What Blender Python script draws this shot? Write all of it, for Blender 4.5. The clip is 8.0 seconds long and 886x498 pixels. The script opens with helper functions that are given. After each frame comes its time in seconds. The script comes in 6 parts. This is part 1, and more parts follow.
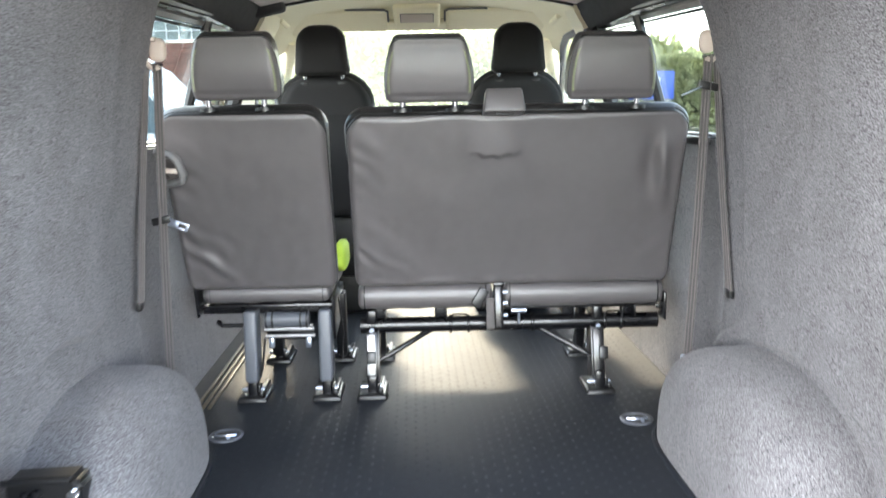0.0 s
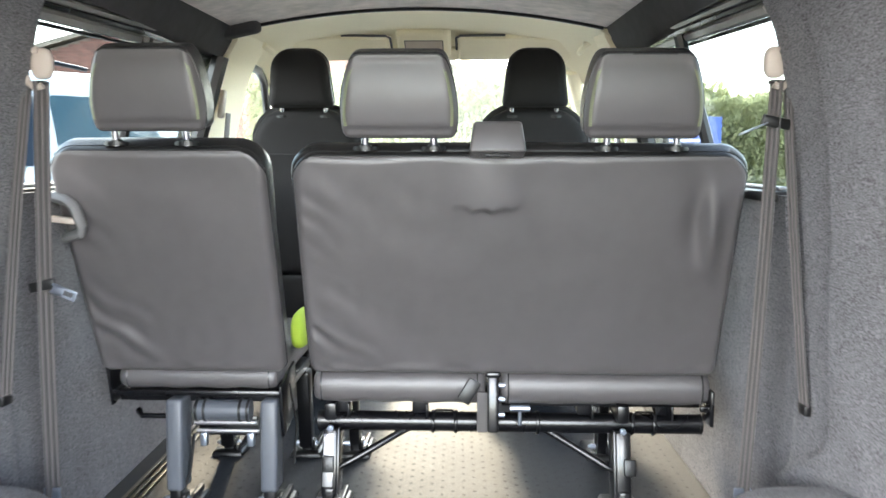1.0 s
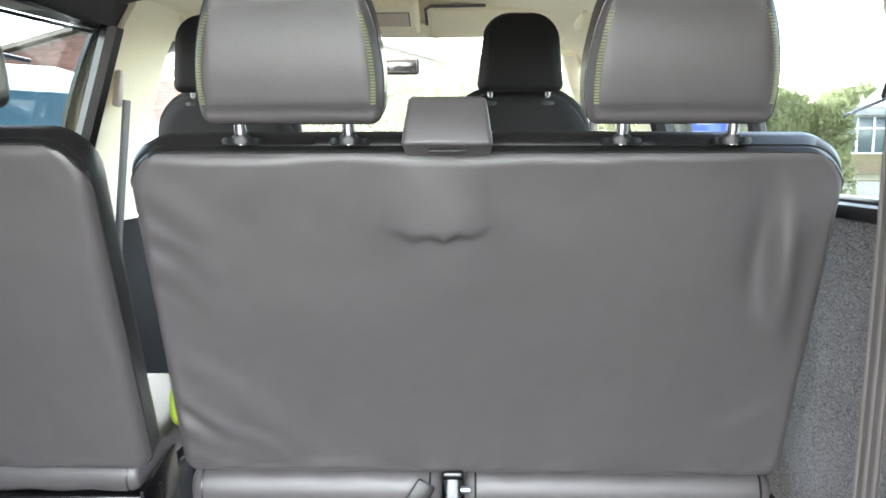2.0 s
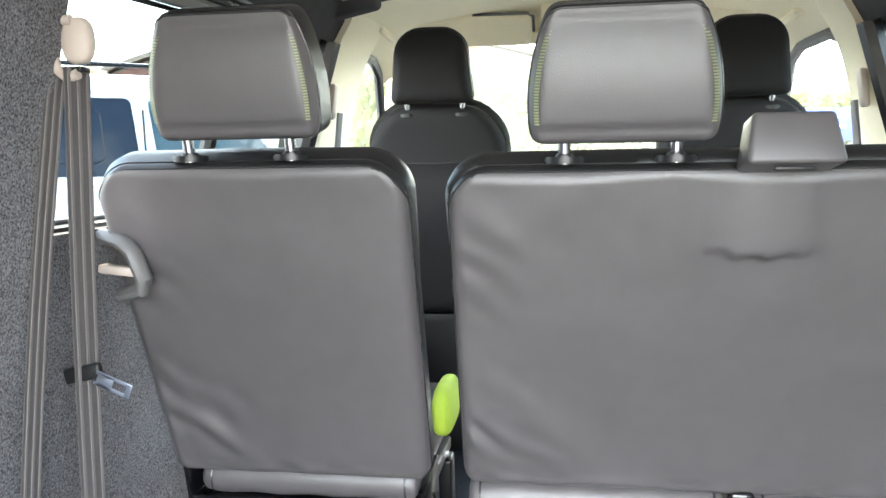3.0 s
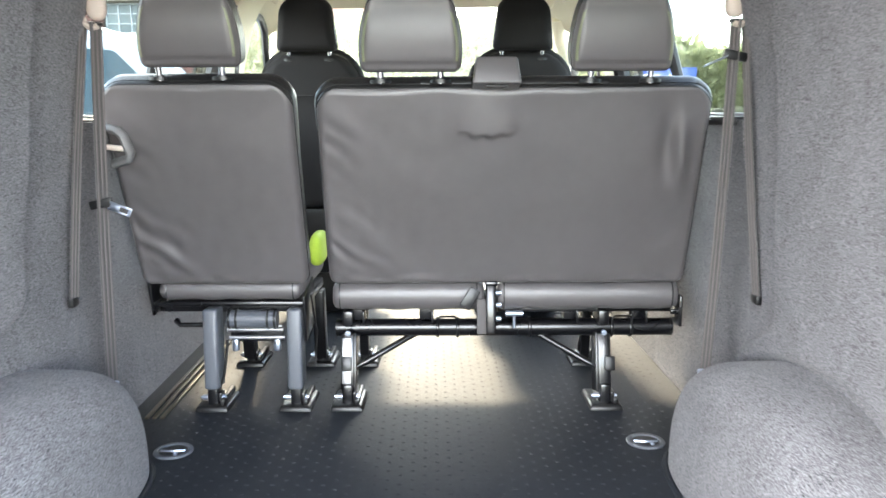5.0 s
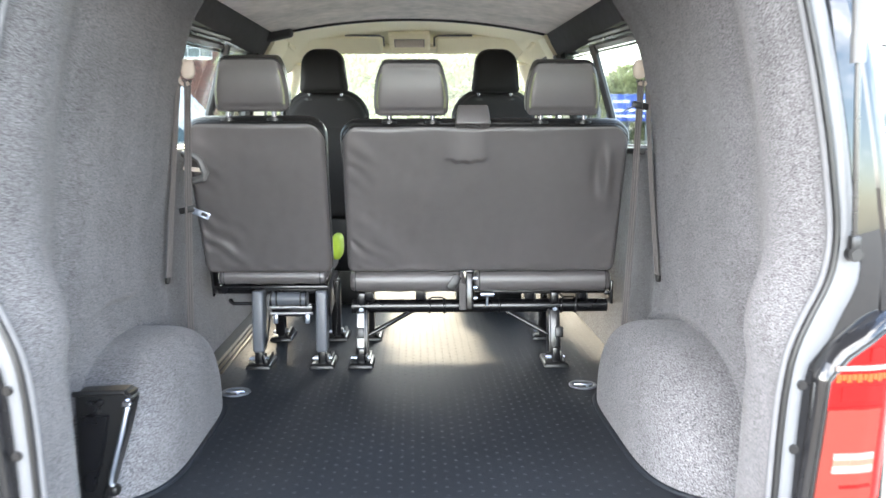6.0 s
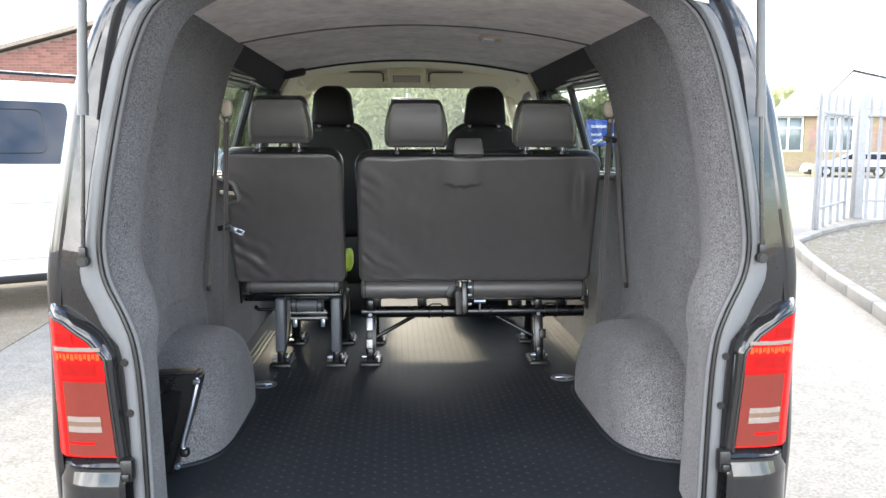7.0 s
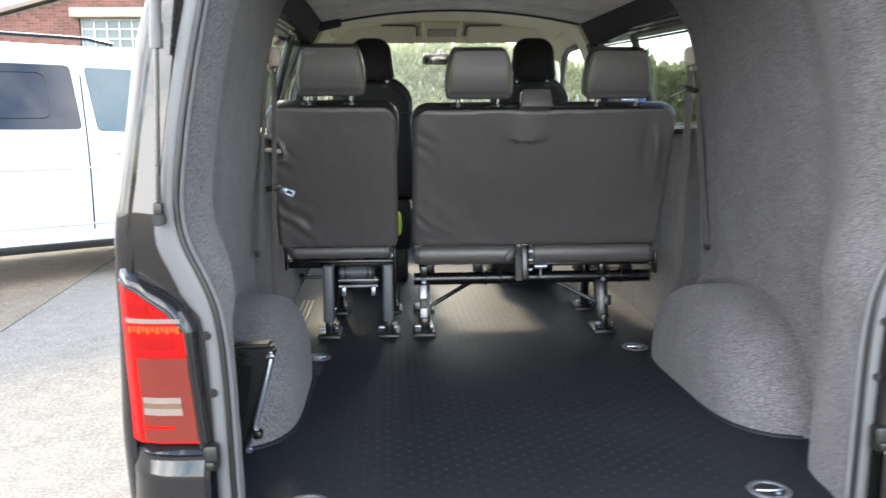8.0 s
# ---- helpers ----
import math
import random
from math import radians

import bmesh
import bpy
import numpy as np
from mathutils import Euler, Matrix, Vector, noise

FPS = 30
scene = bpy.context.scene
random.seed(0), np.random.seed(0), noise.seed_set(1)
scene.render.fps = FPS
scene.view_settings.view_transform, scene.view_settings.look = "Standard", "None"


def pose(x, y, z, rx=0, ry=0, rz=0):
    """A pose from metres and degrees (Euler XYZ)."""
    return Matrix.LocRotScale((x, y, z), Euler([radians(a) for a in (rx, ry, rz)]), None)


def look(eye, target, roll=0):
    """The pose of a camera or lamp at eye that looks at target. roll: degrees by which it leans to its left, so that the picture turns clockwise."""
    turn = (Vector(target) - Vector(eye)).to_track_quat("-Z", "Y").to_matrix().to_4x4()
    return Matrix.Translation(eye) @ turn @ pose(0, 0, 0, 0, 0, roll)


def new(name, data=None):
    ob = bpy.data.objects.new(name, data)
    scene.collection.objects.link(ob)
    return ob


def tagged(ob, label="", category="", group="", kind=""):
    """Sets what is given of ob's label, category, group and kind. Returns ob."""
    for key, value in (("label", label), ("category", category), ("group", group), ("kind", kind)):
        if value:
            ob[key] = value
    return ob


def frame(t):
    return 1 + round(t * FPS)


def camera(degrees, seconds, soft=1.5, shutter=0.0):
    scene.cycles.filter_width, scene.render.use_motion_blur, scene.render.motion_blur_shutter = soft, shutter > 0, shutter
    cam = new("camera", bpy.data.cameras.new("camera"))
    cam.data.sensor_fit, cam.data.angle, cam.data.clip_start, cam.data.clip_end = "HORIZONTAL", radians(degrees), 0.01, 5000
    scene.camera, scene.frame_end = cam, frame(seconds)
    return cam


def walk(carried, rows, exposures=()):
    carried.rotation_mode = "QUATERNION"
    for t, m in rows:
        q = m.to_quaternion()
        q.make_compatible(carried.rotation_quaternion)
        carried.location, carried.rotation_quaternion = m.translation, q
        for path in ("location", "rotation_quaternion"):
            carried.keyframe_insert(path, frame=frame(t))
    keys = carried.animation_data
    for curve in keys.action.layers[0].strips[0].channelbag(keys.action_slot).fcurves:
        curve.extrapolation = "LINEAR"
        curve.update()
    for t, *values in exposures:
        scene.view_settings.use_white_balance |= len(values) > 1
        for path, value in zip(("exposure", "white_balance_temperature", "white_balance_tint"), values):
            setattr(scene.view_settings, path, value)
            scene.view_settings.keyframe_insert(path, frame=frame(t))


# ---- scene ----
# ---- camera and walk ----
cam = camera(58.3, 8.0, shutter=0.4)
PATH = [
    (0, (-0.028, -0.901, 1.495), (0.011, 1.071, 1.163), -1.0),
    (0.5, (0.084, -0.613, 1.502), (0.071, 1.373, 1.264), 0.3),
    (1, (0.132, -0.337, 1.488), (0.069, 1.649, 1.263), 0.1),
    (1.2, (0.134, -0.197, 1.494), (0.104, 1.791, 1.274), 0.1),
    (2.3, (0.233, 0.349, 1.483), (0.131, 2.333, 1.257), -0.2),
    (2.5, (0.152, 0.331, 1.49), (-0.052, 2.308, 1.262), -0.3),
    (3, (-0.089, 0.276, 1.514), (-0.392, 2.24, 1.289), -0.9),
    (3.5, (-0.043, 0.216, 1.495), (-0.237, 2.19, 1.243), -0.9),
    (4, (0.023, 0.026, 1.453), (-0.056, 2.003, 1.157), -0.6),
    (4.5, (0.074, -0.275, 1.422), (0.047, 1.697, 1.091), -0.3),
    (4.7, (0.071, -0.411, 1.423), (0.052, 1.56, 1.088), -0.3),
    (5.8, (0.06, -1.19, 1.461), (0.09, 0.786, 1.16), -0.1),
    (6, (0.041, -1.356, 1.467), (0.078, 0.623, 1.183), -0.1),
    (6.5, (-0.026, -1.707, 1.49), (0.044, 0.277, 1.243), 0.0),
    (7, (-0.04, -1.811, 1.495), (0.043, 0.173, 1.264), -0.0),
    (7.5, (-0.091, -1.778, 1.478), (0.004, 0.203, 1.221), -0.1),
    (8, (-0.304, -1.571, 1.437), (-0.199, 0.403, 1.131), -0.4),
]
walk(cam, [(t, look(eye, target, roll)) for t, eye, target, roll in PATH],
     exposures=[(0.0, 4.1), (0.5, 3.98), (1.0, 4.1), (2.5, 4.2), (3.0, 4.3), (3.5, 4.28), (4.0, 4.12), (4.5, 4.25), (6.0, 4.0), (6.5, 3.4), (7.0, 2.8), (8.0, 2.75)])

# ---- world, sun, exposure ----
SUN_UP = 34.0
world = bpy.data.worlds.new("sky")
scene.world = world
world.use_nodes = True
sky = world.node_tree.nodes.new("ShaderNodeTexSky")
sky.sky_type, sky.sun_disc = "NISHITA", False
sky.sun_elevation, sky.sun_rotation = radians(SUN_UP), radians(-8)
sky.dust_density, sky.air_density = 1.3, 1.1
backing = world.node_tree.nodes["Background"]
backing.inputs["Strength"].default_value = 0.15
# broken white cloud over the blue
over = {k: world.node_tree.nodes.new("ShaderNode" + k) for k in ("TexCoord", "Mapping", "TexNoise", "ValToRGB", "Mix")}
over["Mapping"].inputs["Location"].default_value = (3.1, 4.9, 5.3)
over["TexNoise"].inputs["Scale"].default_value, over["TexNoise"].inputs["Detail"].default_value = 1.2, 7.0
over["TexNoise"].inputs["Roughness"].default_value = 0.66
over["ValToRGB"].color_ramp.elements[0].position, over["ValToRGB"].color_ramp.elements[1].position = 0.47, 0.60
over["Mix"].data_type = "RGBA"
over["Mix"].inputs["B"].default_value = (15.6, 15.3, 15.1, 1)
for a, b in ((over["TexCoord"].outputs["Generated"], over["Mapping"].inputs["Vector"]), (over["Mapping"].outputs[0], over["TexNoise"].inputs["Vector"]), (over["TexNoise"].outputs["Fac"], over["ValToRGB"].inputs["Fac"]),
             (over["ValToRGB"].outputs["Color"], over["Mix"].inputs["Factor"]), (sky.outputs[0], over["Mix"].inputs["A"]), (over["Mix"].outputs["Result"], backing.inputs["Color"])):
    world.node_tree.links.new(a, b)
sun = new("sun", bpy.data.lights.new("sun", "SUN"))
sun.data.energy, sun.data.angle, sun.data.color = 0.74, radians(6), (1.0, 0.86, 0.62)
sun.matrix_world = look((-2.4, 20 * math.cos(radians(SUN_UP)), 20 * math.sin(radians(SUN_UP))), (0, 0, 0))


# ---- materials ----
def material(name, colour, rough=0.5, metal=0.0, vary=0.15, grain=60.0, blotch=3.0, bump=0.0, bump_scale=200.0, coat=0.0, speck=0.0,
             speck_scale=400.0, sheen=0.0, rough_vary=0.08, by_object=0.0, nap=1.0, by_island=0.0):
    m = bpy.data.materials.new(name)
    m.use_nodes = True
    nodes, link = m.node_tree.nodes, m.node_tree.links.new
    bsdf = nodes["Principled BSDF"]
    bsdf.inputs["Metallic"].default_value = metal
    bsdf.inputs["Coat Weight"].default_value = coat
    bsdf.inputs["Coat Roughness"].default_value = 0.06
    bsdf.inputs["Sheen Weight"].default_value = sheen
    where = nodes.new("ShaderNodeTexCoord").outputs["Object"]
    if nap != 1.0:
        lay = nodes.new("ShaderNodeMapping")
        lay.inputs["Scale"].default_value = (1.0, 1.0, nap)
        link(where, lay.inputs["Vector"])
        where = lay.outputs[0]

    def cloud(scale, detail=3.0):
        n = nodes.new("ShaderNodeTexNoise")
        n.inputs["Scale"].default_value, n.inputs["Detail"].default_value = scale, detail
        link(where, n.inputs["Vector"])
        return n.outputs["Fac"]

    def maths(op, a, b):
        n = nodes.new("ShaderNodeMath")
        n.operation = op
        for k, v in enumerate((a, b)):
            if isinstance(v, (int, float)):
                n.inputs[k].default_value = v
            else:
                link(v, n.inputs[k])
        return n.outputs[0]

    fine, broad = cloud(grain), cloud(blotch, 4.0)
    amount = maths("ADD", maths("MULTIPLY", maths("SUBTRACT", fine, 0.5), vary * 2), maths("MULTIPLY", maths("SUBTRACT", broad, 0.5), vary * 2.4))
    if speck:
        amount = maths("ADD", amount, maths("MULTIPLY", maths("SUBTRACT", cloud(speck_scale, 1.0), 0.5), speck * 4))
    if by_object:
        amount = maths("ADD", amount, maths("MULTIPLY", maths("SUBTRACT", nodes.new("ShaderNodeObjectInfo").outputs["Random"], 0.5), by_object))
    if by_island:
        amount = maths("ADD", amount, maths("MULTIPLY", maths("SUBTRACT", nodes.new("ShaderNodeNewGeometry").outputs["Random Per Island"], 0.5), by_island))
    scaled = nodes.new("ShaderNodeVectorMath")
    scaled.operation = "SCALE"
    scaled.inputs[0].default_value = colour
    link(maths("MAXIMUM", maths("ADD", amount, 1.0), 0.05), scaled.inputs["Scale"])
    link(scaled.outputs[0], bsdf.inputs["Base Color"])
    link(maths("ADD", maths("MULTIPLY", maths("SUBTRACT", broad, 0.5), rough_vary * 2), rough), bsdf.inputs["Roughness"])
    if bump:
        b = nodes.new("ShaderNodeBump")
        b.inputs["Strength"].default_value, b.inputs["Distance"].default_value = bump, 0.002
        link(cloud(bump_scale, 2.0), b.inputs["Height"])
        link(b.outputs[0], bsdf.inputs["Normal"])
    return m


def glass(name, tint, gloss=0.9):
    m = bpy.data.materials.new(name)
    m.use_nodes = True
    nodes, link = m.node_tree.nodes, m.node_tree.links.new
    nodes.clear()
    out, mix, clear, shine, edge, power, scale = (nodes.new("ShaderNode" + k) for k in ("OutputMaterial", "MixShader", "BsdfTransparent", "BsdfGlossy", "LayerWeight", "Math", "Math"))
    clear.inputs["Color"].default_value = (*tint, 1)
    shine.inputs["Roughness"].default_value = 0.02
    shine.inputs["Color"].default_value = (gloss, gloss, gloss, 1)
    power.operation, scale.operation = "POWER", "MULTIPLY_ADD"
    power.inputs[1].default_value = 4.0
    scale.inputs[1].default_value, scale.inputs[2].default_value = 0.45, 0.03
    link(edge.outputs["Facing"], power.inputs[0]), link(power.outputs[0], scale.inputs[0]), link(scale.outputs[0], mix.inputs[0])
    link(clear.outputs[0], mix.inputs[1]), link(shine.outputs[0], mix.inputs[2])
    link(mix.outputs[0], out.inputs["Surface"])
    return m


CARPET = material("grey felt carpet", (0.118, 0.116, 0.123), 0.95, vary=0.28, grain=90, blotch=9, bump=0.35, bump_scale=380, speck=1.05, speck_scale=370, sheen=0.10, nap=0.85)
SUEDE = material("grey suede headliner", (0.67, 0.59, 0.56), 0.95, vary=0.34, grain=22, blotch=5.5, bump=0.35, bump_scale=120, sheen=0.3, nap=1.0)
CREAM = material("cream moulded trim", (0.90, 0.83, 0.62), 0.7, vary=0.05, grain=120, blotch=2, bump=0.2, bump_scale=600)
BEIGE = material("beige pillar trim", (0.55, 0.47, 0.40), 0.7, vary=0.06, grain=150, blotch=3, bump=0.2, bump_scale=600)
# bolster's own charcoal; on the upper panels this colour also holds their shade
SUEDE_AND_SHADE = material("charcoal suede", (0.050, 0.049, 0.052), 0.92, vary=0.3, grain=25, bump=0.4, bump_scale=300)
RUBBER = material("black rubber flooring", (0.0142, 0.0172, 0.0225), 0.64, vary=0.30, grain=45, blotch=2.2, bump=0.2, bump_scale=700, speck=0.12, speck_scale=300, rough_vary=0.12)
RUBBER.node_tree.nodes["Principled BSDF"].inputs["Specular IOR Level"].default_value = 0.22
TREAD = material("worn tan aluminium", (0.09, 0.078, 0.055), 0.45, metal=0.5, vary=0.2, grain=80)
SEAL = material("grey rubber seal", (0.085, 0.086, 0.092), 0.6, vary=0.1, bump=0.1)
LEATHER = material("dark grey leatherette", (0.086, 0.079, 0.080), 0.35, vary=0.09, grain=30, blotch=2, bump=0.25, bump_scale=900, rough_vary=0.05)
LEATHER.node_tree.nodes["Principled BSDF"].inputs["Specular IOR Level"].default_value = 0.65
BLACK_LEATHER = material("black leatherette", (0.014, 0.0138, 0.014), 0.30, vary=0.1, grain=40, bump=0.25, bump_scale=900)
BLACK_LEATHER.node_tree.nodes["Principled BSDF"].inputs["Specular IOR Level"].default_value = 0.35
FRONT_CLOTH = material("black seat fabric", (0.005, 0.005, 0.0055), 0.8, vary=0.15, grain=200, bump=0.4, bump_scale=900)
PIPING = material("dark piping", (0.03, 0.03, 0.031), 0.25)
STITCH = material("pale lime thread", (0.24, 0.265, 0.14), 0.7)
BLACK_STEEL = material("black painted steel", (0.004, 0.004, 0.005), 0.28, vary=0.1, coat=0.25, bump=0.05)
GREY_PLASTIC = material("grey plastic cover", (0.086, 0.093, 0.108), 0.40, vary=0.06, bump=0.15, bump_scale=800)
PALE_STEEL = material("zinc plated steel", (0.45, 0.5, 0.6), 0.3, metal=0.9, vary=0.1)
CHROME = material("chrome", (0.8, 0.8, 0.82), 0.12, metal=1.0, vary=0.05)
BLACK_PLASTIC = material("black plastic", (0.007, 0.007, 0.0075), 0.36, vary=0.1, bump=0.15, bump_scale=700)
WEBBING = material("grey woven belt", (0.084, 0.077, 0.076), 0.7, vary=0.12, grain=300, bump=0.5, bump_scale=1200)
WEB_EDGE = material("pale belt ridge", (0.155, 0.140, 0.134), 0.7, vary=0.1, grain=300)
BEIGE_PLASTIC = material("beige plastic cap", (0.5, 0.43, 0.37), 0.5, vary=0.05)
PAINT = material("glossy black paint", (0.010, 0.010, 0.011), 0.30, metal=0.0, vary=0.05, coat=1.0)
PAINT.node_tree.nodes["Principled BSDF"].inputs["Specular IOR Level"].default_value = 0.05
PAINT.node_tree.nodes["Principled BSDF"].inputs["Coat Roughness"].default_value = 0.02
PAINT_INNER = material("blue grey body paint", (0.095, 0.098, 0.104), 0.45, vary=0.05, coat=0.1)
LAMP_RED = material("bright red lamp lens", (0.47, 0.003, 0.003), 0.3, vary=0.15, grain=40)
LAMP_DEEP = material("deep red lamp lens", (0.24, 0.004, 0.004), 0.25, vary=0.2)
LAMP_DULL = material("rose red lamp lens", (0.125, 0.022, 0.016), 0.32, vary=0.10)
LAMP_WHITE = material("clear lamp lens", (0.18, 0.145, 0.13), 0.25, vary=0.15, grain=40, coat=0.2)
for lens in (LAMP_RED, LAMP_DEEP, LAMP_DULL):
    lens.node_tree.nodes["Principled BSDF"].inputs["Specular IOR Level"].default_value = 0.2
    lens.node_tree.nodes["Principled BSDF"].inputs["Coat Weight"].default_value = 0.0
LAMP_AMBER = material("amber lamp strip", (0.42, 0.045, 0.006), 0.2, coat=0.3)
LAMP_TAN = material("smoked tan lamp lens", (0.12, 0.075, 0.05), 0.25, vary=0.15)
MID_GREY = material("mid grey plastic", (0.12, 0.118, 0.116), 0.45, vary=0.06, bump=0.1)
PALE_GREY = material("pale grey plastic", (0.30, 0.295, 0.28), 0.42, vary=0.08, coat=0.2)
ALUMINIUM = material("brushed aluminium", (0.34, 0.34, 0.35), 0.4, metal=0.9, vary=0.08)
STRUT_GREY = material("grey painted strut", (0.085, 0.087, 0.09), 0.45, vary=0.1)
LIME = material("lime green fabric", (0.45, 0.62, 0.06), 0.8, vary=0.1)
CLEAR_GLASS = glass("clear glass", (0.96, 0.98, 0.97))
DUSTY_GLASS = glass("dusty windscreen glass", (0.94, 0.97, 0.95))
dn, dl = DUSTY_GLASS.node_tree.nodes, DUSTY_GLASS.node_tree.links.new
film, veil = dn.new("ShaderNodeBsdfTranslucent"), dn.new("ShaderNodeMixShader")
film.inputs["Color"].default_value, veil.inputs[0].default_value = (0.85, 0.9, 0.82, 1), 0.022
dl(dn["Mix Shader"].outputs[0], veil.inputs[1]), dl(film.outputs[0], veil.inputs[2]), dl(veil.outputs[0], dn["Material Output"].inputs["Surface"])
TINT_GLASS = glass("light tinted glass", (0.52, 0.56, 0.56))
CONCRETE = material("worn tan concrete", (0.158, 0.148, 0.128), 0.9, vary=0.28, grain=9, blotch=0.5, bump=0.4, bump_scale=40, speck=0.3, speck_scale=60)
LINTEL = material("pale lintel concrete", (0.30, 0.265, 0.21), 0.9, vary=0.15, grain=8, bump=0.3, bump_scale=60)
KERB = material("grey kerb stone", (0.13, 0.125, 0.115), 0.9, vary=0.15, grain=12, bump=0.3, bump_scale=60)
GRAVEL = material("gravel and dry grass", (0.060, 0.053, 0.036), 0.95, vary=0.4, grain=10, blotch=1.2, bump=0.8, bump_scale=25, speck=0.45, speck_scale=30)
BRICK = material("red brick", (0.150, 0.066, 0.052), 0.9, vary=0.2, grain=14, blotch=0.8, bump=0.4, bump_scale=60, by_object=0.55)
MORTAR = material("brick mortar", (0.16, 0.13, 0.11), 0.95, vary=0.15, grain=20, bump=0.3)
BRICK_LOT = material("red brick courses", (0.150, 0.066, 0.052), 0.9, vary=0.2, grain=14, blotch=0.8, bump=0.4, bump_scale=60, by_island=0.55)
ROOF_TILE = material("grey roof tile", (0.20, 0.17, 0.14), 0.9, vary=0.2, grain=8, bump=0.3, bump_scale=30)
WHITE_PAINT = material("white van paint", (0.52, 0.53, 0.55), 0.3, vary=0.04, coat=0.8)
DARK_GLASS = material("dark privacy glass", (0.008, 0.012, 0.022), 0.04, vary=0.02)
DARK_GLASS.node_tree.nodes["Principled BSDF"].inputs["Specular IOR Level"].default_value = 0.32
PANE = material("hazy window pane", (0.075, 0.10, 0.105), 0.25, vary=0.3, coat=0.5, by_object=0.8)
TYRE = material("tyre rubber", (0.02, 0.02, 0.02), 0.8)
GALVANISED = material("galvanised steel", (0.21, 0.215, 0.225), 0.6, metal=0.1, vary=0.18, grain=20)
BLUE_SIGN = material("blue sign board", (0.04, 0.09, 0.42), 0.5, vary=0.05)
WHITE_SIGN = material("white sign paint", (0.75, 0.76, 0.8), 0.5)
LEAF = material("hedge leaf", (0.29, 0.30, 0.165), 0.6, vary=0.35, grain=3, blotch=0.6, speck=0.2, speck_scale=8)
leaf_nodes, leaf_link = LEAF.node_tree.nodes, LEAF.node_tree.links.new
glow, both = leaf_nodes.new("ShaderNodeBsdfTranslucent"), leaf_nodes.new("ShaderNodeMixShader")
glow.inputs["Color"].default_value, both.inputs[0].default_value = (0.44, 0.46, 0.25, 1), 0.5
leaf_link(leaf_nodes["Principled BSDF"].outputs[0], both.inputs[1]), leaf_link(glow.outputs[0], both.inputs[2])
leaf_link(both.outputs[0], leaf_nodes["Material Output"].inputs["Surface"])


# ---- building tools ----
def origin(ob):
    o = Vector()
    while ob:
        o, ob = o + ob.location, ob.parent
    return o


def thing(name, at, label, category, group="", kind=""):
    ob = new(name)
    ob.location, ob.empty_display_size = at, 0.05
    return tagged(ob, label, category, group, kind)


def part(name, bm, mat, parent=None, label="", smooth=True, angle=38):
    """Links a bmesh, built in world places, as one mesh under a thing or a part."""
    if parent:
        bmesh.ops.translate(bm, vec=-origin(parent), verts=bm.verts)
    bmesh.ops.recalc_face_normals(bm, faces=bm.faces)
    me = bpy.data.meshes.new(name)
    bm.to_mesh(me)
    bm.free()
    me.materials.append(mat)
    if smooth:
        me.polygons.foreach_set("use_smooth", [True] * len(me.polygons))
        me.set_sharp_from_angle(angle=radians(angle))
    ob = new(name, me)
    ob.parent = parent
    if label:
        ob["label"] = label
    return ob


def merge(bm, other):
    me = bpy.data.meshes.new("spare")
    other.to_mesh(me)
    other.free()
    bm.from_mesh(me)
    bpy.data.meshes.remove(me)


def box(bm, centre, size, turn=(0, 0, 0), bevel=0.004, seg=2, taper=None):
    b = bmesh.new()
    bmesh.ops.create_cube(b, size=1.0)
    for v in b.verts:
        v.co = Vector((v.co.x * size[0], v.co.y * size[1], v.co.z * size[2]))
        if taper and v.co.z > 0:
            v.co.x, v.co.y = v.co.x * taper[0], v.co.y * taper[1]
    if bevel:
        bmesh.ops.bevel(b, geom=b.edges[:], offset=min(bevel, min(size) * 0.45), segments=seg, affect="EDGES", profile=0.5)
    b.transform(pose(*centre, *turn))
    merge(bm, b)
    return bm


def a_box(*args, **kw):
    return box(bmesh.new(), *args, **kw)


def tube(bm, pts, r, n=10, closed=False, flat=1.0):
    """A round bar along points; r may be a list."""
    pts = [Vector(p) for p in pts]
    rings, up, count = [], None, len(pts)
    for i, p in enumerate(pts):
        a = pts[(i - 1) % count] if closed or i else p
        b = pts[(i + 1) % count] if closed or i < count - 1 else p
        d = (b - a).normalized()
        if up is None:
            up = Vector((0, 0, 1)) if abs(d.z) < 0.9 else Vector((1, 0, 0))
        side = d.cross(up).normalized()
        up = side.cross(d).normalized()
        rr = r[i] if isinstance(r, (list, tuple)) else r
        rings.append([bm.verts.new(p + side * (rr * math.cos(k * math.tau / n)) + up * (rr * flat * math.sin(k * math.tau / n))) for k in range(n)])
    pairs = list(zip(rings, rings[1:])) + ([(rings[-1], rings[0])] if closed else [])
    for u, w in pairs:
        for k in range(n):
            bm.faces.new((u[k], u[(k + 1) % n], w[(k + 1) % n], w[k]))
    if not closed:
        bm.faces.new(rings[0]), bm.faces.new(rings[-1][::-1])
    return bm


def a_tube(*args, **kw):
    return tube(bmesh.new(), *args, **kw)


def disc(bm, centre, r, depth, axis="Z", n=20, bevel=0.002):
    b = bmesh.new()
    bmesh.ops.create_cone(b, cap_ends=True, segments=n, radius1=r, radius2=r, depth=depth)
    if bevel:
        bmesh.ops.bevel(b, geom=[e for e in b.edges if len(e.link_faces) == 2 and any(len(f.verts) > 4 for f in e.link_faces)], offset=bevel, segments=2, affect="EDGES")
    turn = {"Z": (0, 0, 0), "X": (0, 90, 0), "Y": (90, 0, 0)}[axis]
    b.transform(pose(*centre, *turn))
    merge(bm, b)
    return bm


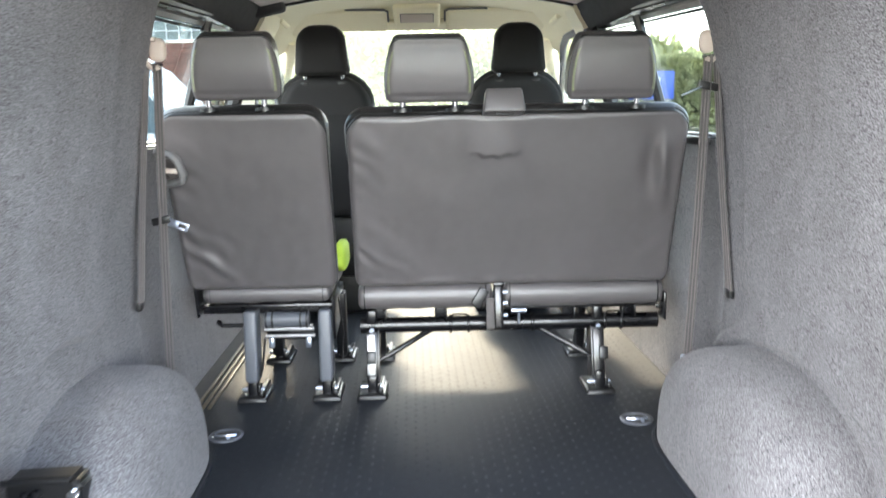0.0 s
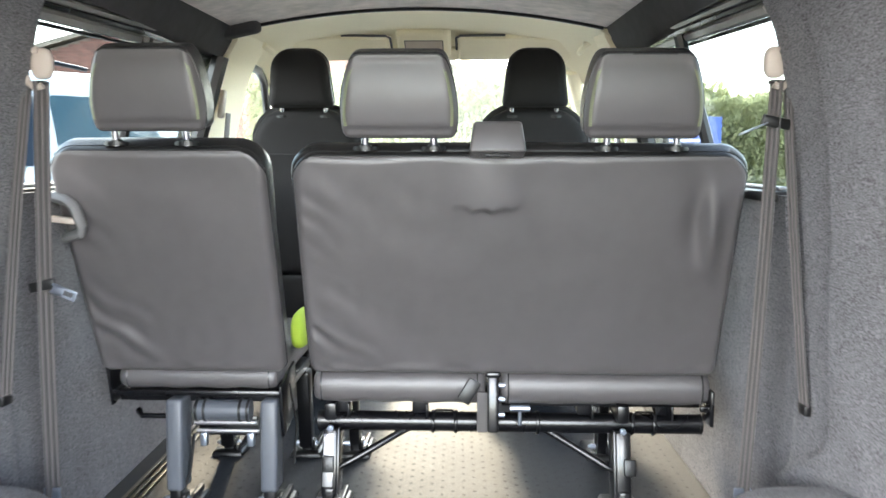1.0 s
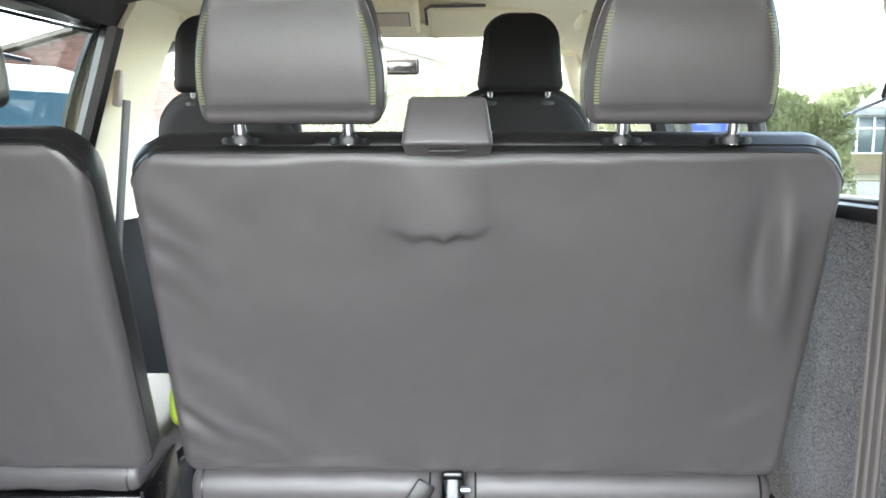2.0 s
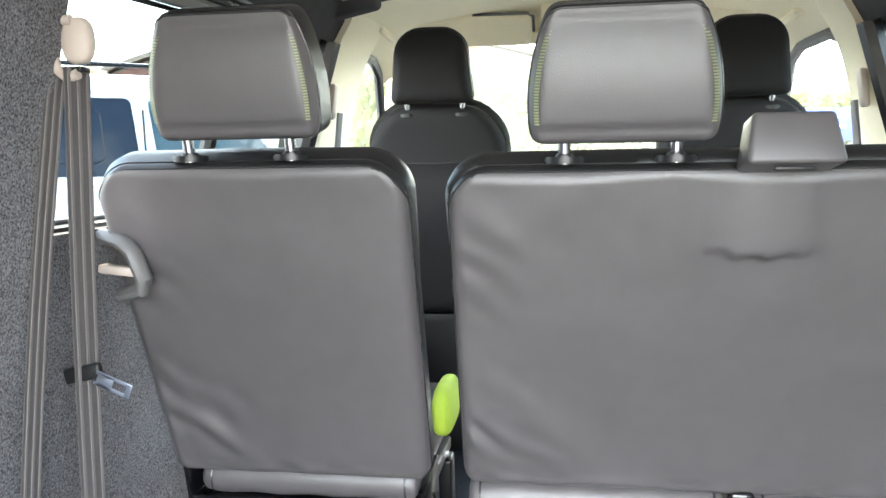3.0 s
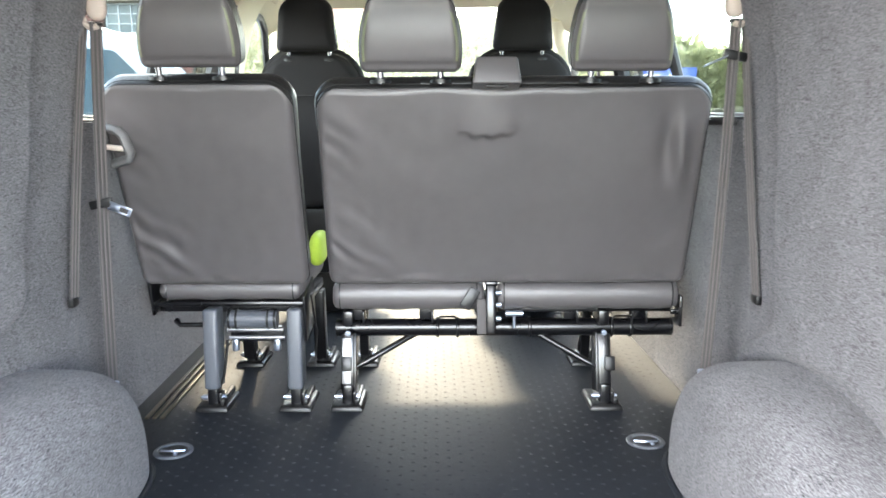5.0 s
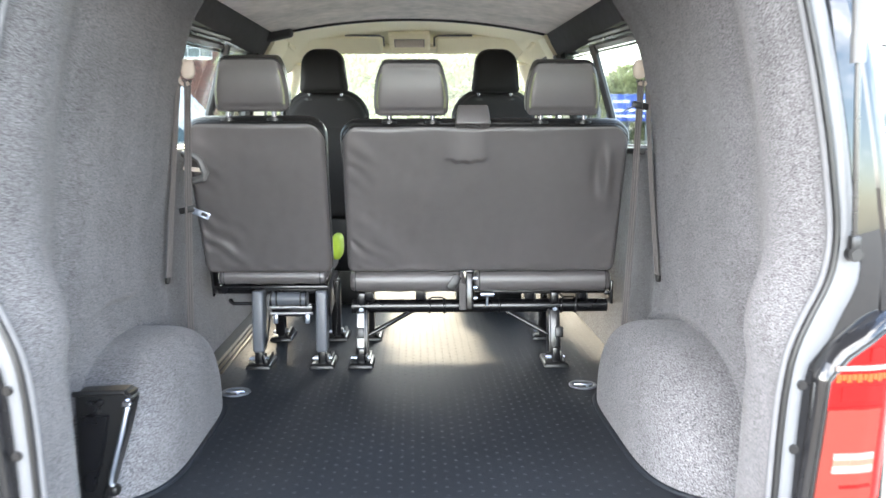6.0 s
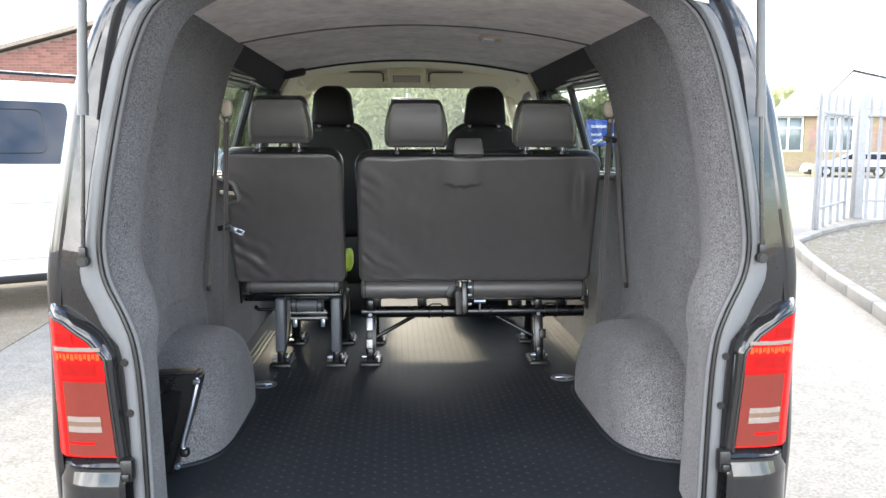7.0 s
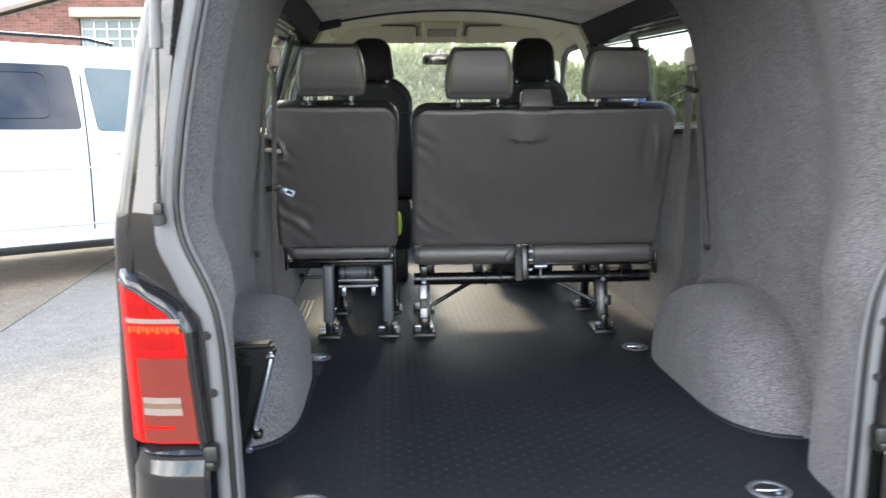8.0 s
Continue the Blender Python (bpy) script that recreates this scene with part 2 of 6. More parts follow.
def ring(bm, centre, r, thick, n=24, flat=0.6, axis="Z"):
    pts = []
    for k in range(n):
        c, s = r * math.cos(k * math.tau / n), r * math.sin(k * math.tau / n)
        pts.append(Vector(centre) + (Vector((c, s, 0)) if axis == "Z" else Vector((0, c, s)) if axis == "X" else Vector((c, 0, s))))
    return tube(bm, pts, thick, 8, closed=True, flat=flat)


def grid_faces(bm, rows, flip=False):
    for a, b in zip(rows, rows[1:]):
        for k in range(len(a) - 1):
            quad = (a[k], a[k + 1], b[k + 1], b[k])
            bm.faces.new(quad[::-1] if flip else quad)


def slab(point, us, vs, thick):
    """A sheet with thickness: point(u, v) gives a place, thick an offset vector or a function of u and v."""
    bm = bmesh.new()
    near = [[bm.verts.new(point(u, v)) for v in vs] for u in us]
    off = thick if callable(thick) else (lambda u, v: Vector(thick))
    far = [[bm.verts.new(Vector(point(u, v)) + off(u, v)) for v in vs] for u in us]
    grid_faces(bm, near), grid_faces(bm, far, True)
    for a, b in ((near[0], far[0]), (near[-1], far[-1]), ([r[0] for r in near], [r[0] for r in far]), ([r[-1] for r in near], [r[-1] for r in far])):
        for k in range(len(a) - 1):
            bm.faces.new((a[k], a[k + 1], b[k + 1], b[k]))
    return bm


def steps(a, b, n):
    return [a + (b - a) * k / n for k in range(n + 1)]


def table(rows, x):
    for (a, p), (b, q) in zip(rows, rows[1:]):
        if x <= b:
            f = max(0.0, min(1.0, (x - a) / (b - a)))
            return p + (q - p) * f
    return rows[-1][1]


def ease(x):
    x = max(0.0, min(1.0, x))
    return x * x * (3 - 2 * x)


def soft(rows, x, w=0.04):
    """A table, rounded over its corners."""
    return sum(table(rows, x + d * w) for d in (-1, -0.5, 0, 0.5, 1)) / 5


# ---- the van's own forms: half widths by height, and the middle line ----
FLOOR = 0.60
WALL = [(0.60, 0.788), (0.80, 0.81), (1.00, 0.818), (1.20, 0.805), (1.35, 0.778), (1.50, 0.768), (1.65, 0.740), (1.80, 0.702), (1.87, 0.665), (1.93, 0.625)]
OPENING = [(0.50, 0.655), (0.80, 0.661), (0.92, 0.664), (1.00, 0.668), (1.08, 0.678), (1.15, 0.705), (1.21, 0.735), (1.27, 0.744), (1.32, 0.742), (1.45, 0.722),
           (1.58, 0.695), (1.70, 0.665), (1.79, 0.630), (1.84, 0.595), (1.88, 0.53), (1.90, 0.44)]
SKIN = [(0.30, 0.914), (0.80, 0.939), (1.15, 0.924), (1.26, 0.914), (1.41, 0.887), (1.62, 0.844), (1.80, 0.779), (1.88, 0.734), (1.95, 0.654), (2.00, 0.514)]


def mid(y):
    return 0.005 - 0.0165 * y


def wall_at(z, y):
    f = ease((y - 0.17) / 0.27)
    bulge = ease(y / 0.14) * (0.026 * ease((z - 1.02) / 0.16) - 0.015 * (1 - ease((z - 0.98) / 0.10)))
    return (soft(OPENING, z, 0.025) - bulge) * (1 - f) + soft(WALL, z) * f


def skin_at(z, y):
    return soft(SKIN, z) - (0.075 * (1 - y / 0.3) ** 2 if y < 0.3 else 0)


def roof_in(x, y):
    top = table([(0.0, 1.905), (0.12, 1.935), (0.5, 1.955), (1.12, 1.965), (2.45, 1.995)], y)
    return top - 0.068 * (x / 0.63) ** 2


def side_sheet(half, side, y0, y1, z0, z1, thick, ny=12, nz=16, top=None):
    """A panel of the van's side that follows its curve; top may raise the upper edge along y."""
    def place(y, f):
        z = z0 + (z1 - z0) * f + (top(y) * f if top else 0)
        return Vector((mid(y) + side * half(z, y), y, z))
    return slab(place, steps(y0, y1, ny), steps(0, 1, nz), (side * thick, 0, 0))


# ---- ground ----
SLOPE = 0.021


def ground_z(y):
    return SLOPE * y if y < 60 else SLOPE * 60


bm = bmesh.new()
rows = [[bm.verts.new((x, y, ground_z(y))) for x in (-3000, -60, -20, -6, 0, 6, 20, 60, 3000)] for y in (-3000, -60, -20, -8, -3, 0, 3, 8, 16, 30, 60, 3000)]
for r in rows[:1]:
    for v in r:
        v.co.z = 0
for r in rows[1:6]:
    for v in r:
        v.co.z = min(v.co.z, 0) if v.co.y > -10 else -0.1
grid_faces(bm, rows)
tagged(part("ground", bm, CONCRETE, smooth=False), "pale sunlit concrete yard", "ground", kind="structure")

TARMAC = material("worn tan tarmac", (0.145, 0.122, 0.090), 0.9, vary=0.3, grain=7, blotch=0.45, bump=0.5, bump_scale=45, speck=0.35, speck_scale=55)
bm = slab(lambda x, y: Vector((x - 0.07 * min(y, 20) * (x > -5), y, ground_z(y) + 0.006)), (-60, -20, -6, -2.75), (-12, 0, 3, 8, 16, 30, 56), (0, 0, -0.012))
tagged(part("road", bm, TARMAC, smooth=False), "worn tan tarmac along the yard", "road", kind="structure")

# ---- van interior: floor ----
bm = slab(lambda x, y: Vector((mid(y) + x * (0.80 if y > 0.3 else 0.655 + 0.145 * ease((y - 0.02) / 0.3)), y, FLOOR)), steps(-1, 1, 16), [-0.03, 0.02, 0.08, 0.15, 0.22, 0.3, 0.6, 1.2, 1.8, 2.4, 3.0, 4.0], (0, 0, -0.03))
floor = tagged(part("floor", bm, RUBBER, smooth=False), "black studded rubber van floor, lightly scuffed", "floor", kind="structure")

# ---- carpeted walls ----
def window_top(y):
    return 1.80 + 0.05 * (y - 1.5)


WALL_END = 1.285
PANEL_LOW = {-1: [(0.20, 0.60), (0.34, 0.64), (0.40, 0.80), (0.46, 0.89), (0.52, 0.95), (0.60, 0.995), (0.70, 1.025), (0.82, 1.02), (0.92, 0.995), (1.00, 1.03), (1.05, 1.10)],
             1: [(0.20, 0.60), (0.34, 0.66), (0.40, 0.80), (0.476, 0.873), (0.55, 0.90), (0.68, 0.93), (0.82, 0.942), (1.0, 0.92), (1.10, 0.90), (1.18, 0.86), (1.26, 0.81)]}
PANEL_END = {-1: lambda z: 1.005, 1: lambda z: 1.082 + 0.20 * ease((0.99 - z) / 0.17)}


def panel_proud(side, y, z):
    """How far the upper carpet panel stands in front of the wall: cut in a curve over the wheel arch."""
    low = soft(PANEL_LOW[side], y, 0.05)
    return 0.021 * ease((z - low) / 0.022 + 0.5) * ease((PANEL_END[side](z) - y) / 0.020 + 0.5) * ease((y - 0.30) / 0.25)


def slack(side, y, z):
    """The right-hand lining lies a little further out beside the window."""
    return 0.024 * ease((z - 1.15) / 0.25) * ease((1.88 - z) / 0.16) * ease((y - 0.45) / 0.45) if side > 0 else 0.0


for side, word in ((-1, "left"), (1, "right")):
    us = [0, 0.02, 0.05, 0.1, 0.16, 0.22, 0.28] + steps(0.32, 0.96, 32) + steps(0.965, 1.14, 28) + [1.16, 1.18, 1.2, 1.22, 1.24, 1.265, WALL_END]
    bm = slab(lambda y, z: Vector((mid(y) + side * (wall_at(z, y) - panel_proud(side, y, z) + slack(side, y, z) - (0.0 if y < 1.27 else -0.012)), y, z)), us, steps(0.60, 1.13, 62) + steps(1.15, 1.93, 28), lambda y, z: Vector((side * (0.004 if y < 0.06 else 0.03), 0, 0)))
    wall = tagged(part("wall_" + word, bm, CARPET), "dark grey felt carpet lining the van side", "wall", kind="structure")
    lower = side_sheet(lambda z, y: soft(WALL, z) + 0.012, side, WALL_END, 2.48, 0.60, 1.415, 0.03)
    part("lower_panel", lower, CARPET, wall)
    # panel above the window: its unlit look is put into a darker colour
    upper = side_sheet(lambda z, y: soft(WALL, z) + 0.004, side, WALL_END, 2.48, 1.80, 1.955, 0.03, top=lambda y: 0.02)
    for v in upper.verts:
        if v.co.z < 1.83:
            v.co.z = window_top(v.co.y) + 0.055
    part("upper_panel", upper, SUEDE_AND_SHADE, wall, "charcoal suede over the side window")

# ---- wheel arches ----
def arch_form(side):
    """A domed carpet box against the wall: wide at the floor, rounded over the wheel."""
    bm = bmesh.new()
    y0, y1 = (0.40, 1.33) if side > 0 else (0.41, 1.27)
    rows = []
    for f in steps(0, 1, 36):
        y = y0 + (y1 - y0) * f
        swell = max(0.0, 1 - abs(2 * f - 1) ** 2.5) ** (1 / 1.9)
        deep = 0.205 * max(0.0, 1 - abs(2 * f - 1) ** 4.5) ** (1 / 2.0)
        high = 0.315 * swell
        row = []
        for g in steps(0, 1, 20):
            a = g * math.pi / 2
            out = math.cos(a) ** 0.45 if g < 1 else 0.0
            up = math.sin(a) ** 0.75 if g else 0.0
            x = 0.80 - deep * out
            row.append(bm.verts.new((mid(y) + side * (x + 0.02 * (g == 1)), y, FLOOR + high * up)))
        rows.append(row)
    grid_faces(bm, rows)
    return bm


for side in (-1, 1):
    tagged(part("wheel_arch", arch_form(side), CARPET), "rounded wheel arch box covered in grey felt carpet", "wheel arch", kind="structure")
    y0, y1 = (0.40, 1.33) if side > 0 else (0.41, 1.27)
    lip = [(mid(y0 + (y1 - y0) * f) + side * (0.80 - 0.205 * (1 - abs(2 * f - 1) ** 4.5) ** 0.5 - 0.006), y0 + (y1 - y0) * f, FLOOR + 0.002) for f in steps(0.002, 0.998, 60)]
    part("floor_lip", a_tube(lip, 0.008, 8, flat=0.9), RUBBER, floor)

# ---- ceiling ----
bm = slab(lambda x, y: Vector((mid(y) + x, y, roof_in(x, y))), steps(-0.63, 0.63, 20), [0.0, 0.03, 0.06, 0.12, 0.25, 0.5, 0.8, 1.08, 1.105], (0, 0, 0.02))
ceiling = tagged(part("ceiling", bm, SUEDE), "grey suede headliner with a cross seam", "ceiling", kind="structure")
bm = slab(lambda x, y: Vector((mid(y) + x, y, roof_in(x, y) + 0.004)), steps(-0.63, 0.63, 20), [1.115, 1.13, 1.5, 2.0, 2.40, 2.425], (0, 0, 0.02))
part("front_section", bm, SUEDE, ceiling)
part("cross_seam", a_tube([(mid(1.11) + x, 1.11, roof_in(x, 1.11) + 0.004) for x in steps(-0.63, 0.63, 16)], 0.009, 6), SEAL, ceiling)
part("front_edge_trim", a_tube([(mid(2.43) + x, 2.43, roof_in(x, 2.43) + 0.002) for x in steps(-0.62, 0.62, 16)], 0.009, 6), BLACK_PLASTIC, ceiling)
# dome lamp in the headliner
lamp = thing("dome_lamp", (0.275, 1.33, roof_in(0.3, 1.33)), "small rectangular white dome lamp in the headliner", "lamp")
part("housing", a_box((0.275, 1.33, roof_in(0.3, 1.33) - 0.004), (0.085, 0.085, 0.014), (0, 4, 0), bevel=0.005), BEIGE, lamp)
part("lens", a_box((0.268, 1.33, roof_in(0.3, 1.33) - 0.011), (0.045, 0.06, 0.012), (0, 4, 0), bevel=0.004), WHITE_SIGN, lamp)

# ---- front cabin: cream headliner, pillars, visors ----
def cab_roof(x, y):
    return table([(2.40, 2.0), (2.7, 2.016), (3.0, 2.014), (3.15, 1.99), (3.27, 1.95)], y) - 0.055 * (x / 0.63) ** 2 - 0.045 * max(0, abs(x) - 0.55) / 0.1


bm = slab(lambda x, y: Vector((mid(y) + x, y, cab_roof(x, y))), steps(-0.72, 0.72, 24), steps(2.44, 3.27, 12), (0, 0, 0.008))
cab_ceiling = tagged(part("ceiling_front", bm, CREAM), "cream moulded front headliner", "ceiling", kind="structure")
CX = -0.056
console = thing("overhead_console", (CX, 3.12, 1.99), "cream overhead console between the sun visors", "console")
part("housing", box(a_box((CX, 3.065, 1.978), (0.225, 0.20, 0.05), (-22, 0, 0), bevel=0.018, seg=3), (CX, 3.155, 1.940), (0.30, 0.08, 0.03), (-22, 0, 0), bevel=0.012, seg=3), CREAM, console)
part("lamp_lens", a_box((CX, 3.05, 1.958), (0.155, 0.08, 0.008), (-22, 0, 0), bevel=0.003), BEIGE, console)
part("lens_gap", a_box((CX, 3.05, 1.959), (0.163, 0.088, 0.006), (-22, 0, 0), bevel=0.003), SEAL, console)
for side in (-1, 1):
    vx = -0.447 if side < 0 else 0.330
    visor = thing("sun_visor", (vx, 3.15, 1.97), "cream folded-up sun visor at the windscreen top", "sun visor", "sun visors")
    flap = slab(lambda u, v: Vector((vx + u * 0.245 * (1 - 0.10 * max(0, v) * (u * side > 0)), 3.095 + 0.085 * v, 1.962 - 0.037 * v - 0.022 * u * u * (u * side > 0) - 0.003 * u * u)), [-1, -0.985, -0.95, -0.6, -0.2, 0.2, 0.6, 0.95, 0.985, 1], [-1, -0.97, -0.9, -0.4, 0.2, 0.7, 0.9, 0.97, 1], lambda u, v: Vector((0, -0.007, -0.016)) * min(1.0, 0.35 + 12 * (1 - abs(u)), 0.35 + 6 * (1 - abs(v))))
    part("flap", flap, CREAM, visor)
    # dark tube draws the shadow gap between flap edge and roof
    part("edge_seam", a_tube([(vx - side * 0.250, 3.16, 1.938), (vx - side * 0.252, 3.02, 1.985), (vx - side * 0.235, 3.005, 1.992), (vx - side * 0.05, 3.005, 1.994)], 0.005, 6), SEAL, visor)
    part("hinge_bar", a_tube([(vx - side * 0.2, 3.195, 1.925), (vx + side * 0.05, 3.195, 1.925)], 0.006, 8), BEIGE, visor)
    part("inner_clip", a_box((vx - side * 0.21, 3.188, 1.93), (0.06, 0.02, 0.02), bevel=0.005), BEIGE_PLASTIC, visor)
    if side < 0:
        part("warning_label", a_box((vx + 0.0, 3.11, 1.939), (0.10, 0.03, 0.0015), (-24, 0, 0), bevel=0.0004), BEIGE_PLASTIC, visor, "small pale label with unreadable lines")
    hx = mid(2.85) + side * 0.655
    handle = thing("grab_handle", (hx, 2.9, 1.9), "cream grab handle above the front door", "grab handle", "grab handles")
    part("grip", a_tube([(hx, 2.76, 1.945), (hx - side * 0.035, 2.775, 1.925), (hx - side * 0.042, 2.86, 1.914), (hx - side * 0.035, 2.96, 1.918), (hx, 2.98, 1.94)], 0.013, 8), CREAM, handle)
    part("mount", a_box((hx + side * 0.005, 2.762, 1.945), (0.03, 0.045, 0.035), (0, side * 30, 0), bevel=0.01), BEIGE_PLASTIC, handle)
    # B pillar trim, from the floor to the roof
    bm = side_sheet(lambda z, y: soft(WALL, z) - 0.03 * ease((z - 1.2) / 0.5) + 0.015, side, 2.45, 2.80 if side < 0 else 2.62, 1.30, 1.93, 0.03, ny=6, nz=16)
    tagged(part("pillar_trim", bm, CREAM), "cream trim on the door pillar", "pillar", kind="structure")
    bm = side_sheet(lambda z, y: soft(WALL, z) + 0.012, side, 2.45, 2.62, 0.60, 1.30, 0.03, ny=4, nz=10)
    tagged(part("pillar_foot", bm, BLACK_PLASTIC), "black lower trim on the door pillar", "pillar", kind="structure")
    # front door lower trim and A pillar
    bm = side_sheet(lambda z, y: soft(WALL, z) + 0.02 - 0.05 * max(0, y - 3.3), side, 2.62, 4.1, 0.45, 1.30, 0.04)
    tagged(part("door_trim", bm, BLACK_PLASTIC), "front door trim panel", "door trim", kind="structure")
    # front door window frame: dark seal round a clear pane
    def door_pt(y, z, out=0.0):
        return Vector((mid(y) + side * (soft(WALL, z) + 0.045 + out - 0.03 * max(0, y - 3.0)), y, z))
    y0 = 2.83 if side < 0 else 2.66
    outline = [(y0, 1.30), (y0, 1.75), (y0 + 0.04, 1.83), (y0 + 0.12, 1.86), (3.05, 1.86), (3.2, 1.83), (3.45, 1.66), (3.75, 1.40), (3.82, 1.30)]
    window = tagged(new("window_front_" + ("left" if side < 0 else "right")), "clear front door window with dark seal", "window", kind="structure")
    part("seal", a_tube([door_pt(y, z) for y, z in outline], 0.018, 8, closed=True), SEAL if side > 0 else BLACK_PLASTIC, window)
    bm = bmesh.new()
    a, b = [bm.verts.new(door_pt(y, z)) for y, z in outline], [bm.verts.new(door_pt(y, z, 0.005)) for y, z in outline]
    bm.faces.new(a), bm.faces.new(b[::-1])
    for k in range(len(a)):
        bm.faces.new((a[k], a[(k + 1) % len(a)], b[(k + 1) % len(a)], b[k]))
    pane = part("pane", bm, CLEAR_GLASS, window, smooth=False)
    pane.visible_shadow = False
    # A pillar with cream lining
    bm = a_tube([door_pt(3.24, 1.89, -0.05), door_pt(3.5, 1.70, -0.03), door_pt(3.85, 1.40, 0.0), door_pt(4.05, 1.20, 0.0)], 0.045, 10)
    tagged(part("pillar_front", bm, CREAM), "cream lined windscreen pillar", "pillar", kind="structure")
    # header rail between the B pillar and the windscreen, over the door
    bm = slab(lambda y, f: Vector((mid(y) + side * (0.66 + 0.07 * f), y, 1.93 - 0.045 * f - 0.02 * ease((y - 2.95) / 0.3))), steps(2.45, 3.28, 6), steps(0, 1, 4), (0, 0, 0.05))
    tagged(part("door_header", bm, CREAM), "cream lining over the front door", "trim", kind="structure")
    # belt guide on the B pillar
    guide = thing("belt_guide", (mid(2.5) + side * 0.70, 2.5, 1.65), "cream front belt guide on the door pillar", "seat belt", "front belts")
    part("cap", a_box((mid(2.5) + side * 0.705, 2.49, 1.68), (0.02, 0.035, 0.10), (0, -side * 8, 0), bevel=0.008), BEIGE_PLASTIC, guide)
    part("strap", a_box((mid(2.5) + side * 0.71, 2.49, 1.40), (0.006, 0.045, 0.5), (0, -side * 6, 0), bevel=0.002), WEBBING, guide)

# windscreen
def screen(x, f, out=0.0):
    return Vector((mid(3.6) + x, 3.27 + 0.85 * f + out - 0.12 * (x / 0.7) ** 2, 1.945 - 0.72 * f - 0.03 * (x / 0.7) ** 2 * (1 - f)))


windscreen = tagged(new("windscreen"), "clear windscreen", "window", kind="structure")
pane = part("pane", slab(lambda x, f: screen(x * (1 + 0.12 * f), f), steps(-0.70, 0.70, 12), steps(0, 1, 6), (0, 0.006, 0.006)), DUSTY_GLASS, windscreen)
pane.visible_shadow = False
part("top_band", a_tube([screen(x, -0.01) for x in steps(-0.70, 0.70, 12)], 0.014, 8), BLACK_PLASTIC, windscreen)
mirror = thing("rear_view_mirror", (mid(3.3) - 0.02, 3.36, 1.85), "black rear-view mirror on the windscreen", "mirror")
part("housing", a_box((mid(3.3) - 0.01, 3.33, 1.835), (0.20, 0.03, 0.065), (8, 0, 0), bevel=0.014, seg=3), BLACK_PLASTIC, mirror)
part("glass", a_box((mid(3.3) - 0.01, 3.313, 1.833), (0.18, 0.004, 0.05), (8, 0, 0), bevel=0.0015), CHROME, mirror)
part("stem", a_tube([(mid(3.3), 3.34, 1.85), (mid(3.3), 3.40, 1.89)], 0.012, 8), BLACK_PLASTIC, mirror)
# bulkhead that closes the nose
bm = slab(lambda x, z: Vector((mid(4.1) + x, 4.14 + 0.02 * z, z)), steps(-0.85, 0.85, 6), steps(0.4, 1.24, 4), (0, 0.05, 0))
tagged(part("bulkhead", bm, BLACK_PLASTIC), "black bulkhead under the windscreen", "wall", kind="structure")

pad = a_box((mid(2.4) - 0.625, 2.39, 1.922), (0.17, 0.08, 0.05), (0, -12, 0), bevel=0.018, seg=4)
tagged(part("corner_bolster", pad, SUEDE_AND_SHADE), "dark suede bolster at the headliner corner", "trim", kind="structure")

# ---- side windows of the load space ----
for side, word in ((-1, "left"), (1, "right")):
    window = tagged(new("window_" + word), "side window with aluminium rails and dark divider", "window", kind="structure")
    def glass_pt(y, z, out=0.0):
        return Vector((mid(y) + side * (soft(SKIN, z) - 0.035 + out), y, z))
    pane = part("pane", slab(lambda y, f: glass_pt(y, 1.40 + (window_top(y) + 0.02 - 1.40) * f), steps(1.22, 2.46, 8), steps(0, 1, 6), (side * 0.005, 0, 0)), TINT_GLASS, window, smooth=False)
    pane.visible_shadow = False
    part("divider", a_tube([glass_pt(1.845, 1.40, -0.012), glass_pt(1.86, window_top(1.86), -0.012)], 0.017, 8), BLACK_PLASTIC, window)
    part("sill_rail", a_box((mid(1.85) + side * 0.835, 1.88, 1.412), (0.10, 1.12, 0.022), (0, 0, -1.6), bevel=0.005), BLACK_PLASTIC, window)
    part("sill_trim", a_box((mid(1.85) + side * 0.825, 1.88, 1.428), (0.02, 1.10, 0.008), (0, 0, -1.6), bevel=0.003), ALUMINIUM, window)
    for lift, out, r, mat in ((0.060, 0.698, 0.009, PALE_GREY), (0.045, 0.710, 0.013, BLACK_PLASTIC), (0.028, 0.720, 0.011, PALE_GREY), (0.014, 0.729, 0.010, BLACK_STEEL), (-0.004, 0.742, 0.017, PALE_GREY), (-0.022, 0.754, 0.006, BLACK_PLASTIC)):
        pts = [Vector((mid(y) + side * out, y, window_top(y) + lift)) for y in (1.29, 1.7, 2.1, 2.44)]
        part("rail", a_tube(pts, r, 6, flat=0.8), mat, window)
    for lift in (0.036, 0.043):
        part("chrome_line", a_tube([Vector((mid(y) + side * 0.699, y, window_top(y) + lift)) for y in (1.62, 1.9, 2.15)], 0.0018, 6), CHROME, window)
    part("rail_back", slab(lambda y, f: Vector((mid(y) + side * (0.765 - 0.03 * f), y, window_top(y) - 0.01 + 0.075 * f)), steps(1.28, 2.46, 6), steps(0, 1, 2), (side * 0.01, 0, 0)), BLACK_PLASTIC, window)
    # black end frame, and the corner block towards the cab
    part("end_frame", a_tube([glass_pt(2.44, 1.40, -0.03), glass_pt(2.44, 1.84, -0.03)], 0.03, 8), BLACK_PLASTIC, window)

